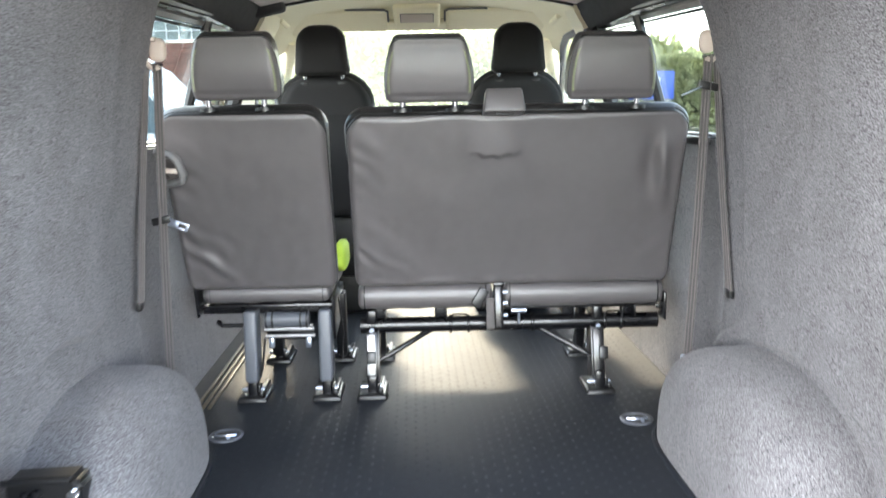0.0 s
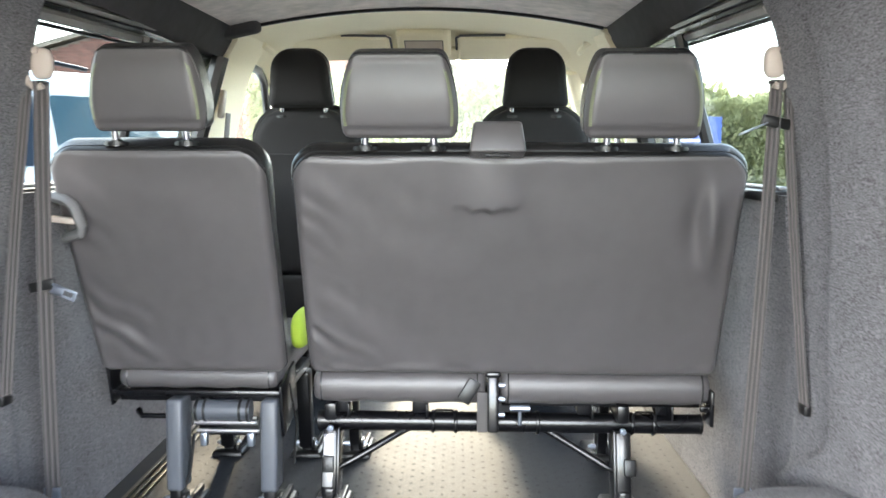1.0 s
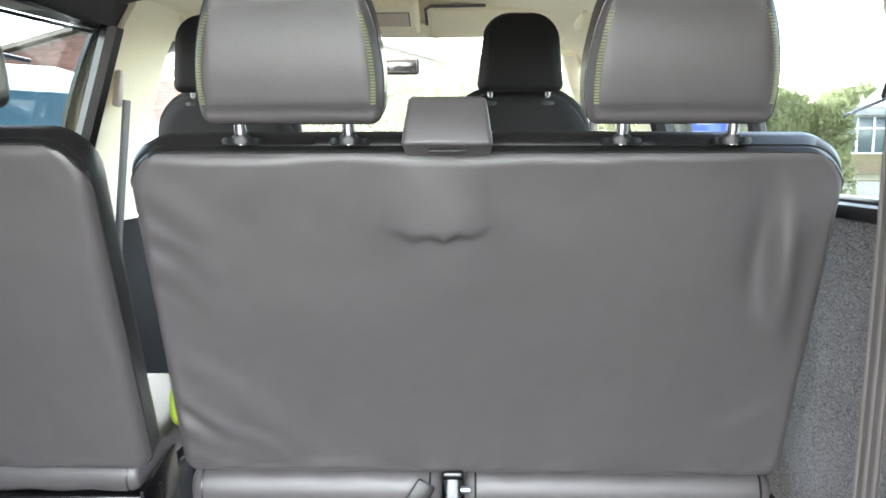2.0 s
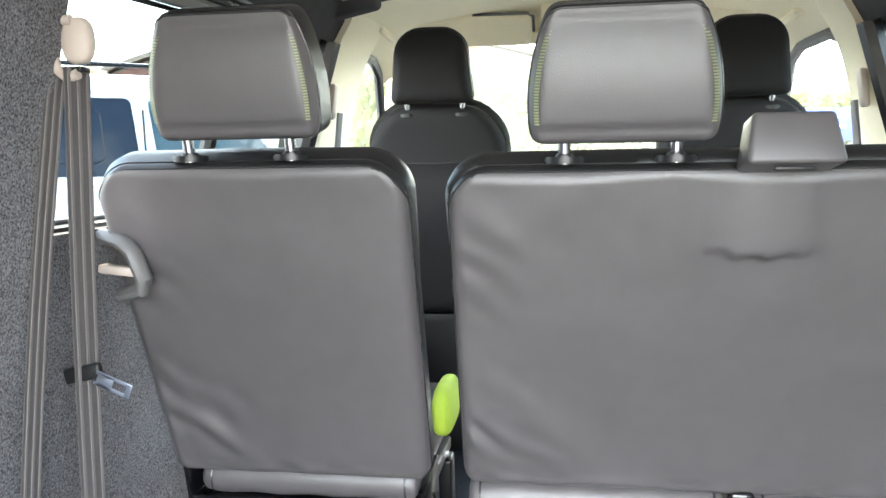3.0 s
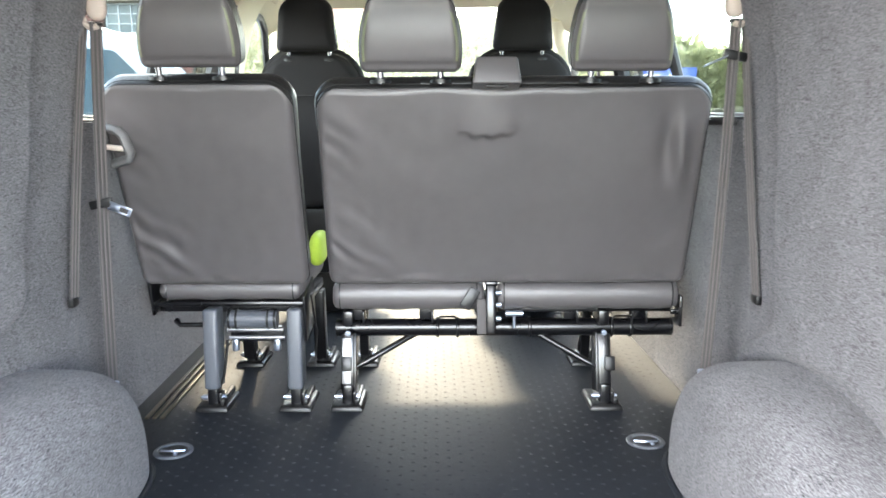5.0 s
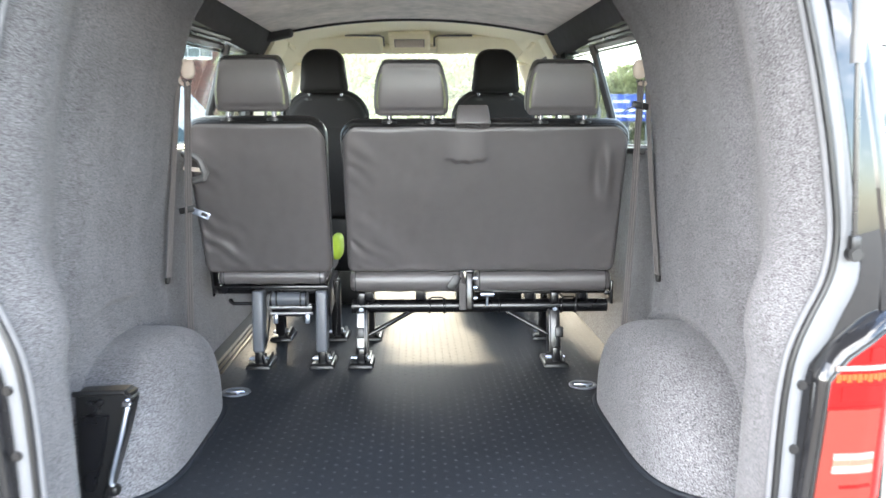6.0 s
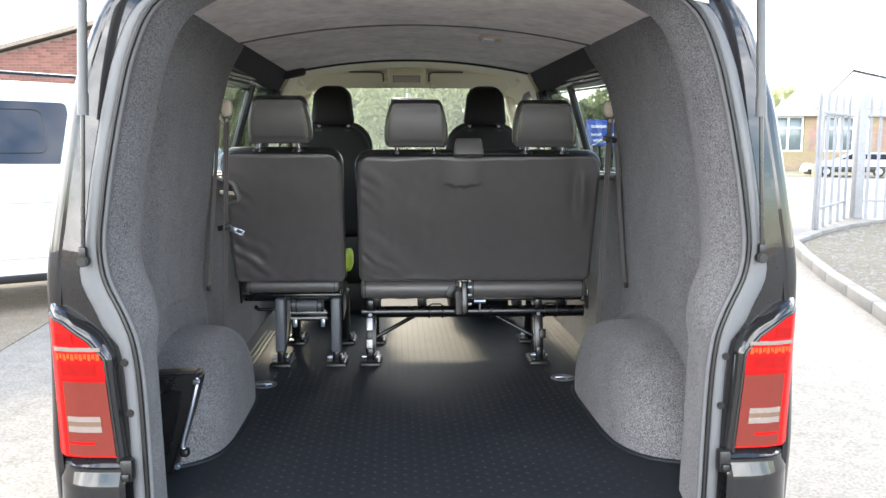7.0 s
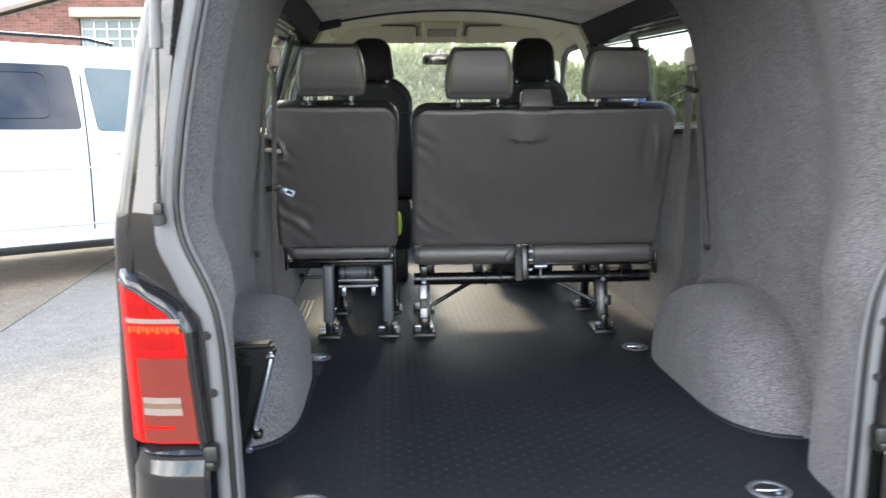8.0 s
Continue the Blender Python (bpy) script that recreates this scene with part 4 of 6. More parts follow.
# -- bench for two --
bench = thing("bench_seat", (0.23, 1.7, FLOOR), "dark grey leatherette double seat on a black steel frame", "seat", "rear passenger seats")
pillow("backrest", bench, seat_frame(0.230, inset=0.039), 0.998, 0.985, 0.580, 0.078, 0.062, 0.030, 0.020, LEATHER, BLACK_LEATHER, 150, 110, double_disp, 0.010, cap=0.0045)
for x in (-0.025, 0.489):
    head_cushion(bench, x + (0.002 if x < 0.2 else -0.005), 1.376, 1.5385, 0.235, 0.190, 0.176, 0.085, radians(12), (LEATHER, BLACK_LEATHER), r=0.014)
    posts(bench, (x - 0.0735, x + 0.0735), 1.376, 1.506, 1.56, radians(12))
tab = part("centre_belt_cover", a_box((0.183, 1.346, 1.529), (0.118, 0.080, 0.067), (-10, 0, 0), bevel=0.007, seg=3, taper=(0.84, 0.72)), LEATHER, bench, "grey padded centre belt outlet")
part("cover_edge", a_box((0.183, 1.313, 1.496), (0.05, 0.006, 0.005), bevel=0.002), BLACK_PLASTIC, tab)
cushion(bench, "seat_cushion", -0.262, 0.168, 1.612, 0.920, 0.041)
cushion(bench, "seat_cushion", 0.205, 0.722, 1.612, 0.920, 0.041)
bar = part("cross_tube", a_tube([(-0.262, 1.66, 0.812), (0.722, 1.66, 0.812)], 0.0255, 18), BLACK_STEEL, bench, "glossy black steel cross tube")
for x in (-0.258, 0.718):
    part("tube_cap", disc(bmesh.new(), (x, 1.66, 0.812), 0.0265, 0.010, "X", 18), BLACK_PLASTIC, bar)
for x in (0.035, 0.0935, 0.305, 0.545, 0.60):
    part("clamp_band", ring(bmesh.new(), (x, 1.66, 0.812), 0.0275, 0.003, axis="X", flat=1.6), BLACK_STEEL, bar)
for x in (0.064, 0.572):
    part("clamp_hoop", a_tube([(x - 0.028, 1.634, 0.80), (x - 0.028, 1.634, 0.842), (x - 0.02, 1.636, 0.85), (x + 0.02, 1.636, 0.85), (x + 0.028, 1.634, 0.842), (x + 0.028, 1.634, 0.80)], 0.0032, 6), BLACK_STEEL, bar)
for x, s in ((-0.223, 1), (0.513, -1)):
    leg = part("leg", box(a_box((x, 1.60, 0.725), (0.036, 0.05, 0.16), (-14, 0, 0), bevel=0.004), (x + s * 0.02, 1.615, 0.72), (0.008, 0.07, 0.17), (-14, 0, 0), bevel=0.003), BLACK_STEEL, bench)
    part("leg_plate", a_box((x - s * 0.003, 1.578, 0.735), (0.026, 0.004, 0.13), (-14, 0, 0), bevel=0.0015), ALUMINIUM if s > 0 else BLACK_STEEL, leg)
    part("leg_latch", a_box((x - s * 0.002 + (0.012 if s < 0 else 0), 1.571, 0.728), (0.030, 0.012, 0.042), (-14, 0, 0), bevel=0.004), BLACK_PLASTIC, leg)
    part("top_bolt", disc(bmesh.new(), (x, 1.60, 0.81), 0.008, 0.014, "Y", 12), PALE_STEEL, leg)
    floor_foot(bench, x, 1.573)
    floor_foot(bench, x + 0.01, 1.98)
    part("front_leg", a_box((x + 0.01, 1.95, 0.74), (0.03, 0.04, 0.20), (10, 0, 0), bevel=0.004), BLACK_STEEL, bench)
    part("side_rail", a_box((x, 1.80, 0.852), (0.03, 0.40, 0.045), bevel=0.005), BLACK_STEEL, bench)
    tip = x + s * (0.205 if s > 0 else 0.20)
    part("brace", a_tube([(x + s * 0.025, 1.585, 0.715), (x + s * 0.05, 1.59, 0.728), (tip - s * 0.03, 1.655, 0.785), (tip, 1.66, 0.793)], [0.005, 0.009, 0.009, 0.004], 10), BLACK_STEEL, bench, "black diagonal brace rod")
for x in (-0.20, 0.0, 0.42, 0.62):
    part("cushion_bracket", box(a_box((x, 1.66, 0.865), (0.035, 0.05, 0.05), bevel=0.004), (x + 0.02, 1.65, 0.85), (0.006, 0.06, 0.035), bevel=0.002), BLACK_STEEL, bench)
part("pan_edge", a_box((0.46, 1.66, 0.872), (0.50, 0.06, 0.016), bevel=0.004), BLACK_STEEL, bench)
# unseen plate added to stop sunlight through the gap between the cushions
part("centre_pan", a_box((0.187, 1.83, 0.905), (0.045, 0.42, 0.05), bevel=0.006), BLACK_STEEL, bench)
hinge = part("backrest_hinge", box(a_box((0.187, 1.585, 0.89), (0.028, 0.05, 0.15), (-12, 0, 0), bevel=0.006), (0.187, 1.575, 0.962), (0.036, 0.03, 0.014), bevel=0.005), BLACK_STEEL, bench)
for dz in (0.86, 0.90, 0.935):
    part("hinge_bolt", disc(bmesh.new(), (0.208, 1.572, dz), 0.007, 0.016, "X", 10), PALE_STEEL, hinge)
part("belt_stub", a_box((0.160, 1.572, 0.866), (0.026, 0.008, 0.10), (-8, 0, 4), bevel=0.003), WEBBING, bench, "dark belt strap stub")
part("buckle_flap", a_box((0.128, 1.568, 0.920), (0.034, 0.010, 0.062), (-8, 32, 0), bevel=0.004), BLACK_PLASTIC, bench)
part("adjuster_bolt", disc(disc(bmesh.new(), (0.255, 1.60, 0.868), 0.009, 0.05, "X", 12), (0.255, 1.60, 0.85), 0.005, 0.05, "Z", 10, 0.001), PALE_STEEL, bench)
part("end_bracket", box(a_box((0.722, 1.60, 0.88), (0.010, 0.07, 0.09), bevel=0.004), (0.712, 1.585, 0.875), (0.03, 0.012, 0.014), bevel=0.003), BLACK_STEEL, bench)

# -- single seat --
single = thing("single_seat", (-0.54, 1.7, FLOOR), "dark grey leatherette single seat on two grey legs", "seat", "rear passenger seats")
pillow("backrest", single, seat_frame(-0.556, inset=0.039), 0.468, 0.479, 0.592, 0.078, 0.065, 0.030, 0.020, LEATHER, BLACK_LEATHER, 80, 90, lambda x, z: folds(x, z, 0.465, 0.59, 2.05, 0.2), 0.008, cap=0.0045)
head_cushion(single, -0.552, 1.386, 1.553, 0.235, 0.190, 0.176, 0.085, radians(12), (LEATHER, BLACK_LEATHER), r=0.014)
posts(single, (-0.638, -0.483), 1.382, 1.516, 1.57, radians(12))
cushion(single, "seat_cushion", -0.752, -0.352, 1.612, 0.938, 0.028)
part("pan_frame", box(a_box((-0.555, 1.62, 0.900), (0.43, 0.06, 0.014), bevel=0.004), (-0.555, 1.80, 0.885), (0.42, 0.36, 0.03), bevel=0.006), BLACK_STEEL, single)
part("side_plate", a_box((-0.338, 1.66, 0.87), (0.008, 0.16, 0.14), (10, 0, 0), bevel=0.003), BLACK_STEEL, single)
part("side_plate", a_box((-0.772, 1.63, 0.93), (0.008, 0.10, 0.11), (12, 0, 0), bevel=0.003), BLACK_STEEL, single)
for x in (-0.602, -0.365):
    part("leg", a_box((x, 1.585, 0.775), (0.042, 0.075, 0.232), (-4, 0, 0), bevel=0.009, seg=3), GREY_PLASTIC, single, "grey plastic leg cover")
    floor_foot(single, x, 1.571)
    floor_foot(single, x + 0.01, 1.98)
    part("front_leg", a_box((x + 0.01, 1.95, 0.75), (0.04, 0.05, 0.24), (8, 0, 0), bevel=0.006), BLACK_STEEL, single)
roller = part("crank_housing", a_tube([(-0.56, 1.60, 0.855), (-0.42, 1.60, 0.855)], 0.026, 16), GREY_PLASTIC, single, "dark ribbed crank housing")
for x in (-0.555, -0.535, -0.445, -0.425):
    part("housing_rib", ring(bmesh.new(), (x, 1.60, 0.855), 0.027, 0.003, axis="X", flat=1.2), BLACK_PLASTIC, roller)
for z, y in ((0.822, 1.60), (0.795, 1.615)):
    part("link_rod", a_tube([(-0.565, y, z), (-0.405, y, z)], 0.006, 8), ALUMINIUM, single)
part("link_plate", a_box((-0.485, 1.62, 0.808), (0.15, 0.01, 0.05), bevel=0.003), BLACK_STEEL, single)
for x in (-0.545, -0.425):
    part("link_lug", a_box((x, 1.61, 0.775), (0.018, 0.02, 0.035), bevel=0.004), PALE_STEEL, single)
part("release_cable", a_tube([(-0.56, 1.58, 0.80), (-0.567, 1.575, 0.74), (-0.572, 1.572, 0.70), (-0.585, 1.565, 0.66)], 0.004, 6), BLACK_PLASTIC, single)
part("release_lever", a_tube([(-0.715, 1.62, 0.845), (-0.70, 1.60, 0.838), (-0.63, 1.60, 0.838)], [0.010, 0.007, 0.007], 8), BLACK_STEEL, single)
part("side_cable", a_tube([(-0.325, 1.62, 0.92), (-0.318, 1.66, 0.80), (-0.322, 1.64, 0.70)], 0.003, 6), BLACK_PLASTIC, single)
part("tilt_lever", a_box((-0.772, 1.398, 1.352), (0.06, 0.022, 0.014), (0, 6, 0), bevel=0.004), BEIGE_PLASTIC, single, "beige tilt lever")
hook = part("side_handle", a_tube([(-0.805, 1.41, 1.404), (-0.757, 1.39, 1.395), (-0.742, 1.388, 1.382), (-0.726, 1.39, 1.338), (-0.732, 1.393, 1.324), (-0.775, 1.41, 1.312)], 0.015, 10, flat=0.8), MID_GREY, single, "grey tilting handle on the backrest side")

bench.location.x += 0.009
single.location.x += 0.005

# -- lime cushion pad between the seats --
bm = bmesh.new()
bmesh.ops.create_uvsphere(bm, u_segments=20, v_segments=14, radius=1.0)
for v in bm.verts:
    v.co = Vector((math.copysign(abs(v.co.x) ** 0.7, v.co.x) * 0.022, math.copysign(abs(v.co.y) ** 0.6, v.co.y) * 0.09, math.copysign(abs(v.co.z) ** 0.7, v.co.z) * 0.050)) + Vector((-0.322, 1.80, 1.028))
tagged(part("pouch", bm, LIME), "lime green soft pouch beside the single seat", "pouch")

# ---- front seats ----
def front_seat(x):
    y, z = 2.545, 1.055
    seat = thing("front_seat", (x, 2.6, FLOOR), "black fabric front seat with headrest", "seat", "front seats")
    pillow("backrest", seat, Matrix.Translation((x, y, z)) @ Matrix.Rotation(radians(13), 4, "X") @ Matrix.Translation((0, 0.06, 0)), 0.43, 0.37, 0.615, 0.13, 0.13, 0.04, 0.04, FRONT_CLOTH, FRONT_CLOTH, 26, 26, None, 0.015)
    part("lower_shell", a_box((x, y + 0.08, 0.93), (0.38, 0.12, 0.28), (4, 0, 0), bevel=0.03), BLACK_PLASTIC, seat)
    part("back_seam", a_tube([(x - 0.20, 2.407, 1.505), (x, 2.403, 1.502), (x + 0.20, 2.407, 1.505)], 0.003, 6), PIPING, seat)
    head_cushion(seat, x, 2.405, 1.664, 0.222, 0.178, 0.192, 0.10, radians(8), (FRONT_CLOTH, FRONT_CLOTH), False, 0.06)
    posts(seat, (x - 0.075, x + 0.075), 2.430, 1.628, 1.69, radians(8))
    part("seat_base", a_box((x, 2.85, 0.93), (0.44, 0.46, 0.16), bevel=0.04), FRONT_CLOTH, seat)
    part("pedestal", a_box((x, 2.85, 0.725), (0.34, 0.36, 0.25), bevel=0.02), BLACK_PLASTIC, seat)
    return seat


front_seat(-0.437)
front_seat(0.355)

# ---- seat belts on the side walls ----
def strap(bm, pts, width, across, thick=0.0016):
    """A flat woven band along points."""
    across = Vector(across).normalized() * width / 2
    normal = (Vector(pts[1]) - Vector(pts[0])).cross(across).normalized() * thick
    rows = []
    for p in pts:
        p = Vector(p)
        rows.append([bm.verts.new(p - across), bm.verts.new(p + across), bm.verts.new(p + across + normal), bm.verts.new(p - across + normal)])
    for a, b in zip(rows, rows[1:]):
        for k in range(4):
            bm.faces.new((a[k], a[(k + 1) % 4], b[(k + 1) % 4], b[k]))
    bm.faces.new(rows[0]), bm.faces.new(rows[-1][::-1])
    return bm


for side, ax, tail_at, low_at in ((-1, -0.742, (-0.800, 1.195, 1.01), (-0.772, 1.30, 0.745)), (1, 0.744, (0.790, 1.195, 1.01), (0.700, 1.255, 0.785))):
    top = Vector((ax, 1.285, 1.672))
    belt = thing("seat_belt", top, "grey woven seat belt hanging from a beige wall guide", "seat belt", "rear seat belts")
    def lobe(at, size):
        b = bmesh.new()
        bmesh.ops.create_uvsphere(b, u_segments=20, v_segments=14, radius=1.0)
        for v in b.verts:
            v.co = Vector([math.copysign(abs(c) ** 0.75, c) * r for c, r in zip(v.co, size)]) + at
        return b
    guide = part("guide_cap", lobe(top + Vector((-side * 0.012, -0.012, 0.006)), (0.022, 0.014, 0.031)), BEIGE_PLASTIC, belt, "beige plastic belt guide")
    part("guide_loop", a_tube([top + Vector((side * a, -0.022, b)) for a, b in ((-0.010, 0.032), (0.006, 0.031), (0.018, 0.018), (0.021, -0.008), (0.014, -0.032), (0.000, -0.044), (-0.016, -0.038))], 0.0070, 10), BEIGE_PLASTIC, guide)
    part("guide_slot", a_box(top + Vector((0, -0.012, -0.032)), (0.042, 0.022, 0.008), bevel=0.003), BLACK_PLASTIC, guide)
    a, b = top + Vector((-side * 0.008, -0.014, -0.03)), Vector(low_at)
    c = Vector(tail_at)
    d = top + Vector((side * (0.020 if side < 0 else 0.012), -0.016, -0.028))
    for name, p, q, wide in (("lap_strap", a, b, 0.045), ("retractor_strap", d, c, 0.036)):
        across = (-side * (0.20 if name == "lap_strap" else 0.10), 1, 0)
        pts = [p.lerp(q, f) + Vector((-0.006 * math.sin(f * 3.14) if side > 0 and name == "retractor_strap" else 0, -0.008 * math.sin(f * 3.14), 0)) for f in steps(0, 1, 10)]
        web = part(name, strap(bmesh.new(), pts, wide, across), WEBBING, belt)
        for o in (-0.36, 0.0, 0.36):
            shift = Vector(across).normalized() * wide * o + Vector((-side * 0.002, 0, 0))
            part("woven_ridge", strap(bmesh.new(), [v + shift for v in pts], wide * 0.10, across), WEB_EDGE, web)
    part("retractor_slot", a_box(c + Vector((side * 0.002, 0.0, -0.008)), (0.014, 0.034, 0.022), (0, 0, 0), bevel=0.004), BLACK_PLASTIC, belt)
    part("floor_anchor", box(disc(bmesh.new(), b + Vector((0, -0.006, -0.012)), 0.016, 0.012, "Y", 14, 0.003), b + Vector((0, -0.002, 0.01)), (0.036, 0.008, 0.04), bevel=0.004), PALE_STEEL, belt)
    f = 0.095 if side > 0 else 0.465
    k = a.lerp(b, f) + Vector((0, -0.016, 0))
    tongue = part("tongue", a_box(k, (0.056, 0.012, 0.022), (0, 12 * side, 0), bevel=0.004), BLACK_PLASTIC, belt)
    s = 1 if side < 0 else -1
    m = Matrix.Translation(k + Vector((s * 0.046, -0.006, -0.013))) @ Matrix.Rotation(radians(22 * s), 4, "Y")
    bm = bmesh.new()
    for at, size in (((0, 0, 0.008), (0.055, 0.003, 0.005)), ((0, 0, -0.008), (0.055, 0.003, 0.005)), ((0.024 * s, 0, 0), (0.008, 0.003, 0.020)), ((-0.012 * s, 0, 0), (0.024, 0.003, 0.020))):
        box(bm, at, size, bevel=0.001)
    if side > 0:
        bm.transform(Matrix.Rotation(radians(80), 4, "X"))
    bm.transform(m)
    part("tongue_blade", bm, PALE_STEEL, tongue)

# ---- lashing rings in the floor ----
for x, y in ((-0.615, 1.262), (0.578, 1.312), (0.534, 0.11), (-0.52, 0.11)):
    lash = thing("lashing_ring", (x, y, FLOOR), "recessed steel lashing ring in the floor", "lashing ring", "lashing rings")
    part("bezel", ring(bmesh.new(), (x, y, FLOOR + 0.003), 0.042, 0.007, 28, 0.6), GREY_PLASTIC, lash)
    part("cup", disc(bmesh.new(), (x, y, FLOOR + 0.0015), 0.038, 0.003, n=24, bevel=0), BLACK_PLASTIC, lash)
    part("bail", a_tube([(x - 0.03, y - 0.004, FLOOR + 0.006), (x - 0.012, y - 0.012, FLOOR + 0.008), (x + 0.012, y - 0.012, FLOOR + 0.008), (x + 0.03, y - 0.004, FLOOR + 0.006)], 0.003, 8), PALE_STEEL, lash)
    part("bolt", disc(bmesh.new(), (x + 0.012, y - 0.022, FLOOR + 0.006), 0.006, 0.007, n=12), PALE_STEEL, lash)

# ---- jack holder beside the wheel arch ----
jack = thing("jack_holder", (-0.66, 0.28, FLOOR), "black plastic jack holder with a bent steel handle", "jack holder")
def plate(outline, y0, y1, bevel):
    bm = bmesh.new()
    a, b = [bm.verts.new((x, y0, z)) for x, z in outline], [bm.verts.new((x, y1, z)) for x, z in outline]
    bm.faces.new(a), bm.faces.new(b[::-1])
    for k in range(len(a)):
        bm.faces.new((a[k], a[(k + 1) % len(a)], b[(k + 1) % len(a)], b[k]))
    bmesh.ops.recalc_face_normals(bm, faces=bm.faces)
    bmesh.ops.bevel(bm, geom=bm.edges[:], offset=bevel, segments=2, affect="EDGES")
    return bm


body = part("body", plate([(-0.735, 0.895), (-0.612, 0.900), (-0.602, 0.885), (-0.625, 0.80), (-0.660, 0.69), (-0.690, 0.603), (-0.735, 0.603)], 0.29, 0.345, 0.008), BLACK_PLASTIC, jack)
part("recess", plate([(-0.722, 0.845), (-0.655, 0.845), (-0.675, 0.75), (-0.700, 0.66), (-0.722, 0.66)], 0.284, 0.295, 0.004), BLACK_STEEL, body)
wing = disc(bmesh.new(), (-0.683, 0.280, 0.868), 0.009, 0.024, "Y", 12)
for k in range(3):
    a = radians(40 + 120 * k)
    disc(wing, (-0.683 + 0.013 * math.cos(a), 0.276, 0.868 + 0.013 * math.sin(a)), 0.008, 0.016, "Y", 12, 0.003)
part("knob", wing, BLACK_STEEL, body, "black three-lobed wing nut")
part("rim", a_tube([(-0.735, 0.286, 0.893), (-0.618, 0.286, 0.897), (-0.608, 0.286, 0.885), (-0.630, 0.286, 0.80), (-0.664, 0.286, 0.69), (-0.692, 0.286, 0.610)], 0.006, 8), BLACK_PLASTIC, body)
part("handle_rod", a_tube([(-0.612, 0.284, 0.882), (-0.611, 0.278, 0.868), (-0.630, 0.274, 0.79), (-0.651, 0.272, 0.715), (-0.656, 0.272, 0.690), (-0.648, 0.272, 0.676)], 0.0055, 8), PALE_STEEL, jack)
part("rod_clip", a_box((-0.650, 0.275, 0.672), (0.024, 0.03, 0.024), bevel=0.008), BLACK_PLASTIC, jack)
part("rod_end", disc(bmesh.new(), (-0.612, 0.280, 0.872), 0.009, 0.02, "X", 12), CHROME, jack)
part("floor_bolt", disc(bmesh.new(), (-0.675, 0.283, 0.628), 0.008, 0.016, "Y", 12), PALE_STEEL, jack)

jack.location += Vector((-0.022, 0.088, 0.0))

# ---- metal tread strips along the left wall ----
for k in range(3):
    strip = a_box((-0.768 + 0.021 * k, 1.85, FLOOR + 0.005), (0.011, 0.75, 0.007), (0, 0, 1.0), bevel=0.002)
    tagged(part("tread_strip", strip, TREAD), "narrow metal tread strip on the floor by the door step", "trim", kind="structure")

# ---- studs on the rubber floor ----
verts, faces = [], []
for i, y in enumerate(np.arange(0.0, 2.75, 0.0235)):
    for x in np.arange(-0.78, 0.78, 0.058):
        x += 0.029 * (i % 2)
        reach = 0.64 if y < 0.36 else 0.585 if y < 1.3 else 0.76
        if abs(x) > reach:
            continue
        k, c = len(verts), mid(y)
        for z, g in ((FLOOR, 1.0), (FLOOR + 0.0008, 0.6)):
            verts += [(c + x + sx * 0.0050 * g, y + sy * 0.0024 * g, z) for sx, sy in ((-1, -1), (1, -1), (1, 1), (-1, 1))]
        faces += [(k + 4, k + 5, k + 6, k + 7)] + [(k + a, k + (a + 1) % 4, k + 4 + (a + 1) % 4, k + 4 + a) for a in range(4)]
me = bpy.data.meshes.new("floor_studs")
me.from_pydata(verts, [], faces)
me.materials.append(RUBBER)
tagged(new("floor_studs", me), "small raised studs of the rubber floor", "floor studs", kind="stuff")


# ---- outside: parked white van ----
def on_ground(x, y):
    return Vector((x, y, ground_z(y)))


HEAD = Vector((0.80, 0.60, 0))
AWAY = Vector((-0.60, 0.80, 0))
SIDE_AT = on_ground(-3.08, 5.50)
parked = thing("parked_van", SIDE_AT, "white parked van with dark tinted windows and roof rails", "van")


def pv(s, n, z):
    return SIDE_AT + HEAD * s + AWAY * n + Vector((0, 0, z))


PROFILE = [(0.30, 0.03), (0.45, 0.0), (0.95, 0.0), (1.02, 0.012), (1.20, 0.02), (1.28, 0.035), (1.88, 0.135), (1.97, 0.19), (2.03, 0.29), (2.06, 0.5), (2.07, 0.95)]


def van_top(s):
    return table([(-3.1, 1.98), (-2.9, 2.07), (0.6, 2.07), (1.0, 1.80), (1.62, 1.16), (1.9, 1.05), (2.25, 0.85), (2.35, 0.5)], s)


bm = bmesh.new()
for half in (0, 1):
    rows = []
    for s in (-3.05, -2.95, -2.6, -2.0, -1.4, -0.7, 0.0, 0.5, 0.75, 1.0, 1.3, 1.62, 1.9, 2.1, 2.25, 2.33):
        lid, row = van_top(s), []
        for z, n in PROFILE:
            zz = min(z, lid - 0.002 * (2.07 - z))
            row.append(bm.verts.new(pv(s, n if not half else 1.9 - n, zz)))
        rows.append(row)
    grid_faces(bm, rows, bool(half))
part("body", bm, WHITE_PAINT, parked, "white painted body", angle=50)


def side_n(z):
    return table(PROFILE, z) - 0.006


def rounded(outline, r):
    """The outline with its corners rounded."""
    pts = [Vector(p) for p in outline]
    out = []
    for k, p in enumerate(pts):
        a, b = pts[k - 1] - p, pts[(k + 1) % len(pts)] - p
        a, b = p + a.normalized() * min(r, a.length * 0.45), p + b.normalized() * min(r, b.length * 0.45)
        out += [tuple(a * (1 - f) ** 2 + p * 2 * f * (1 - f) + b * f * f) for f in steps(0, 1, 6)]
    return out


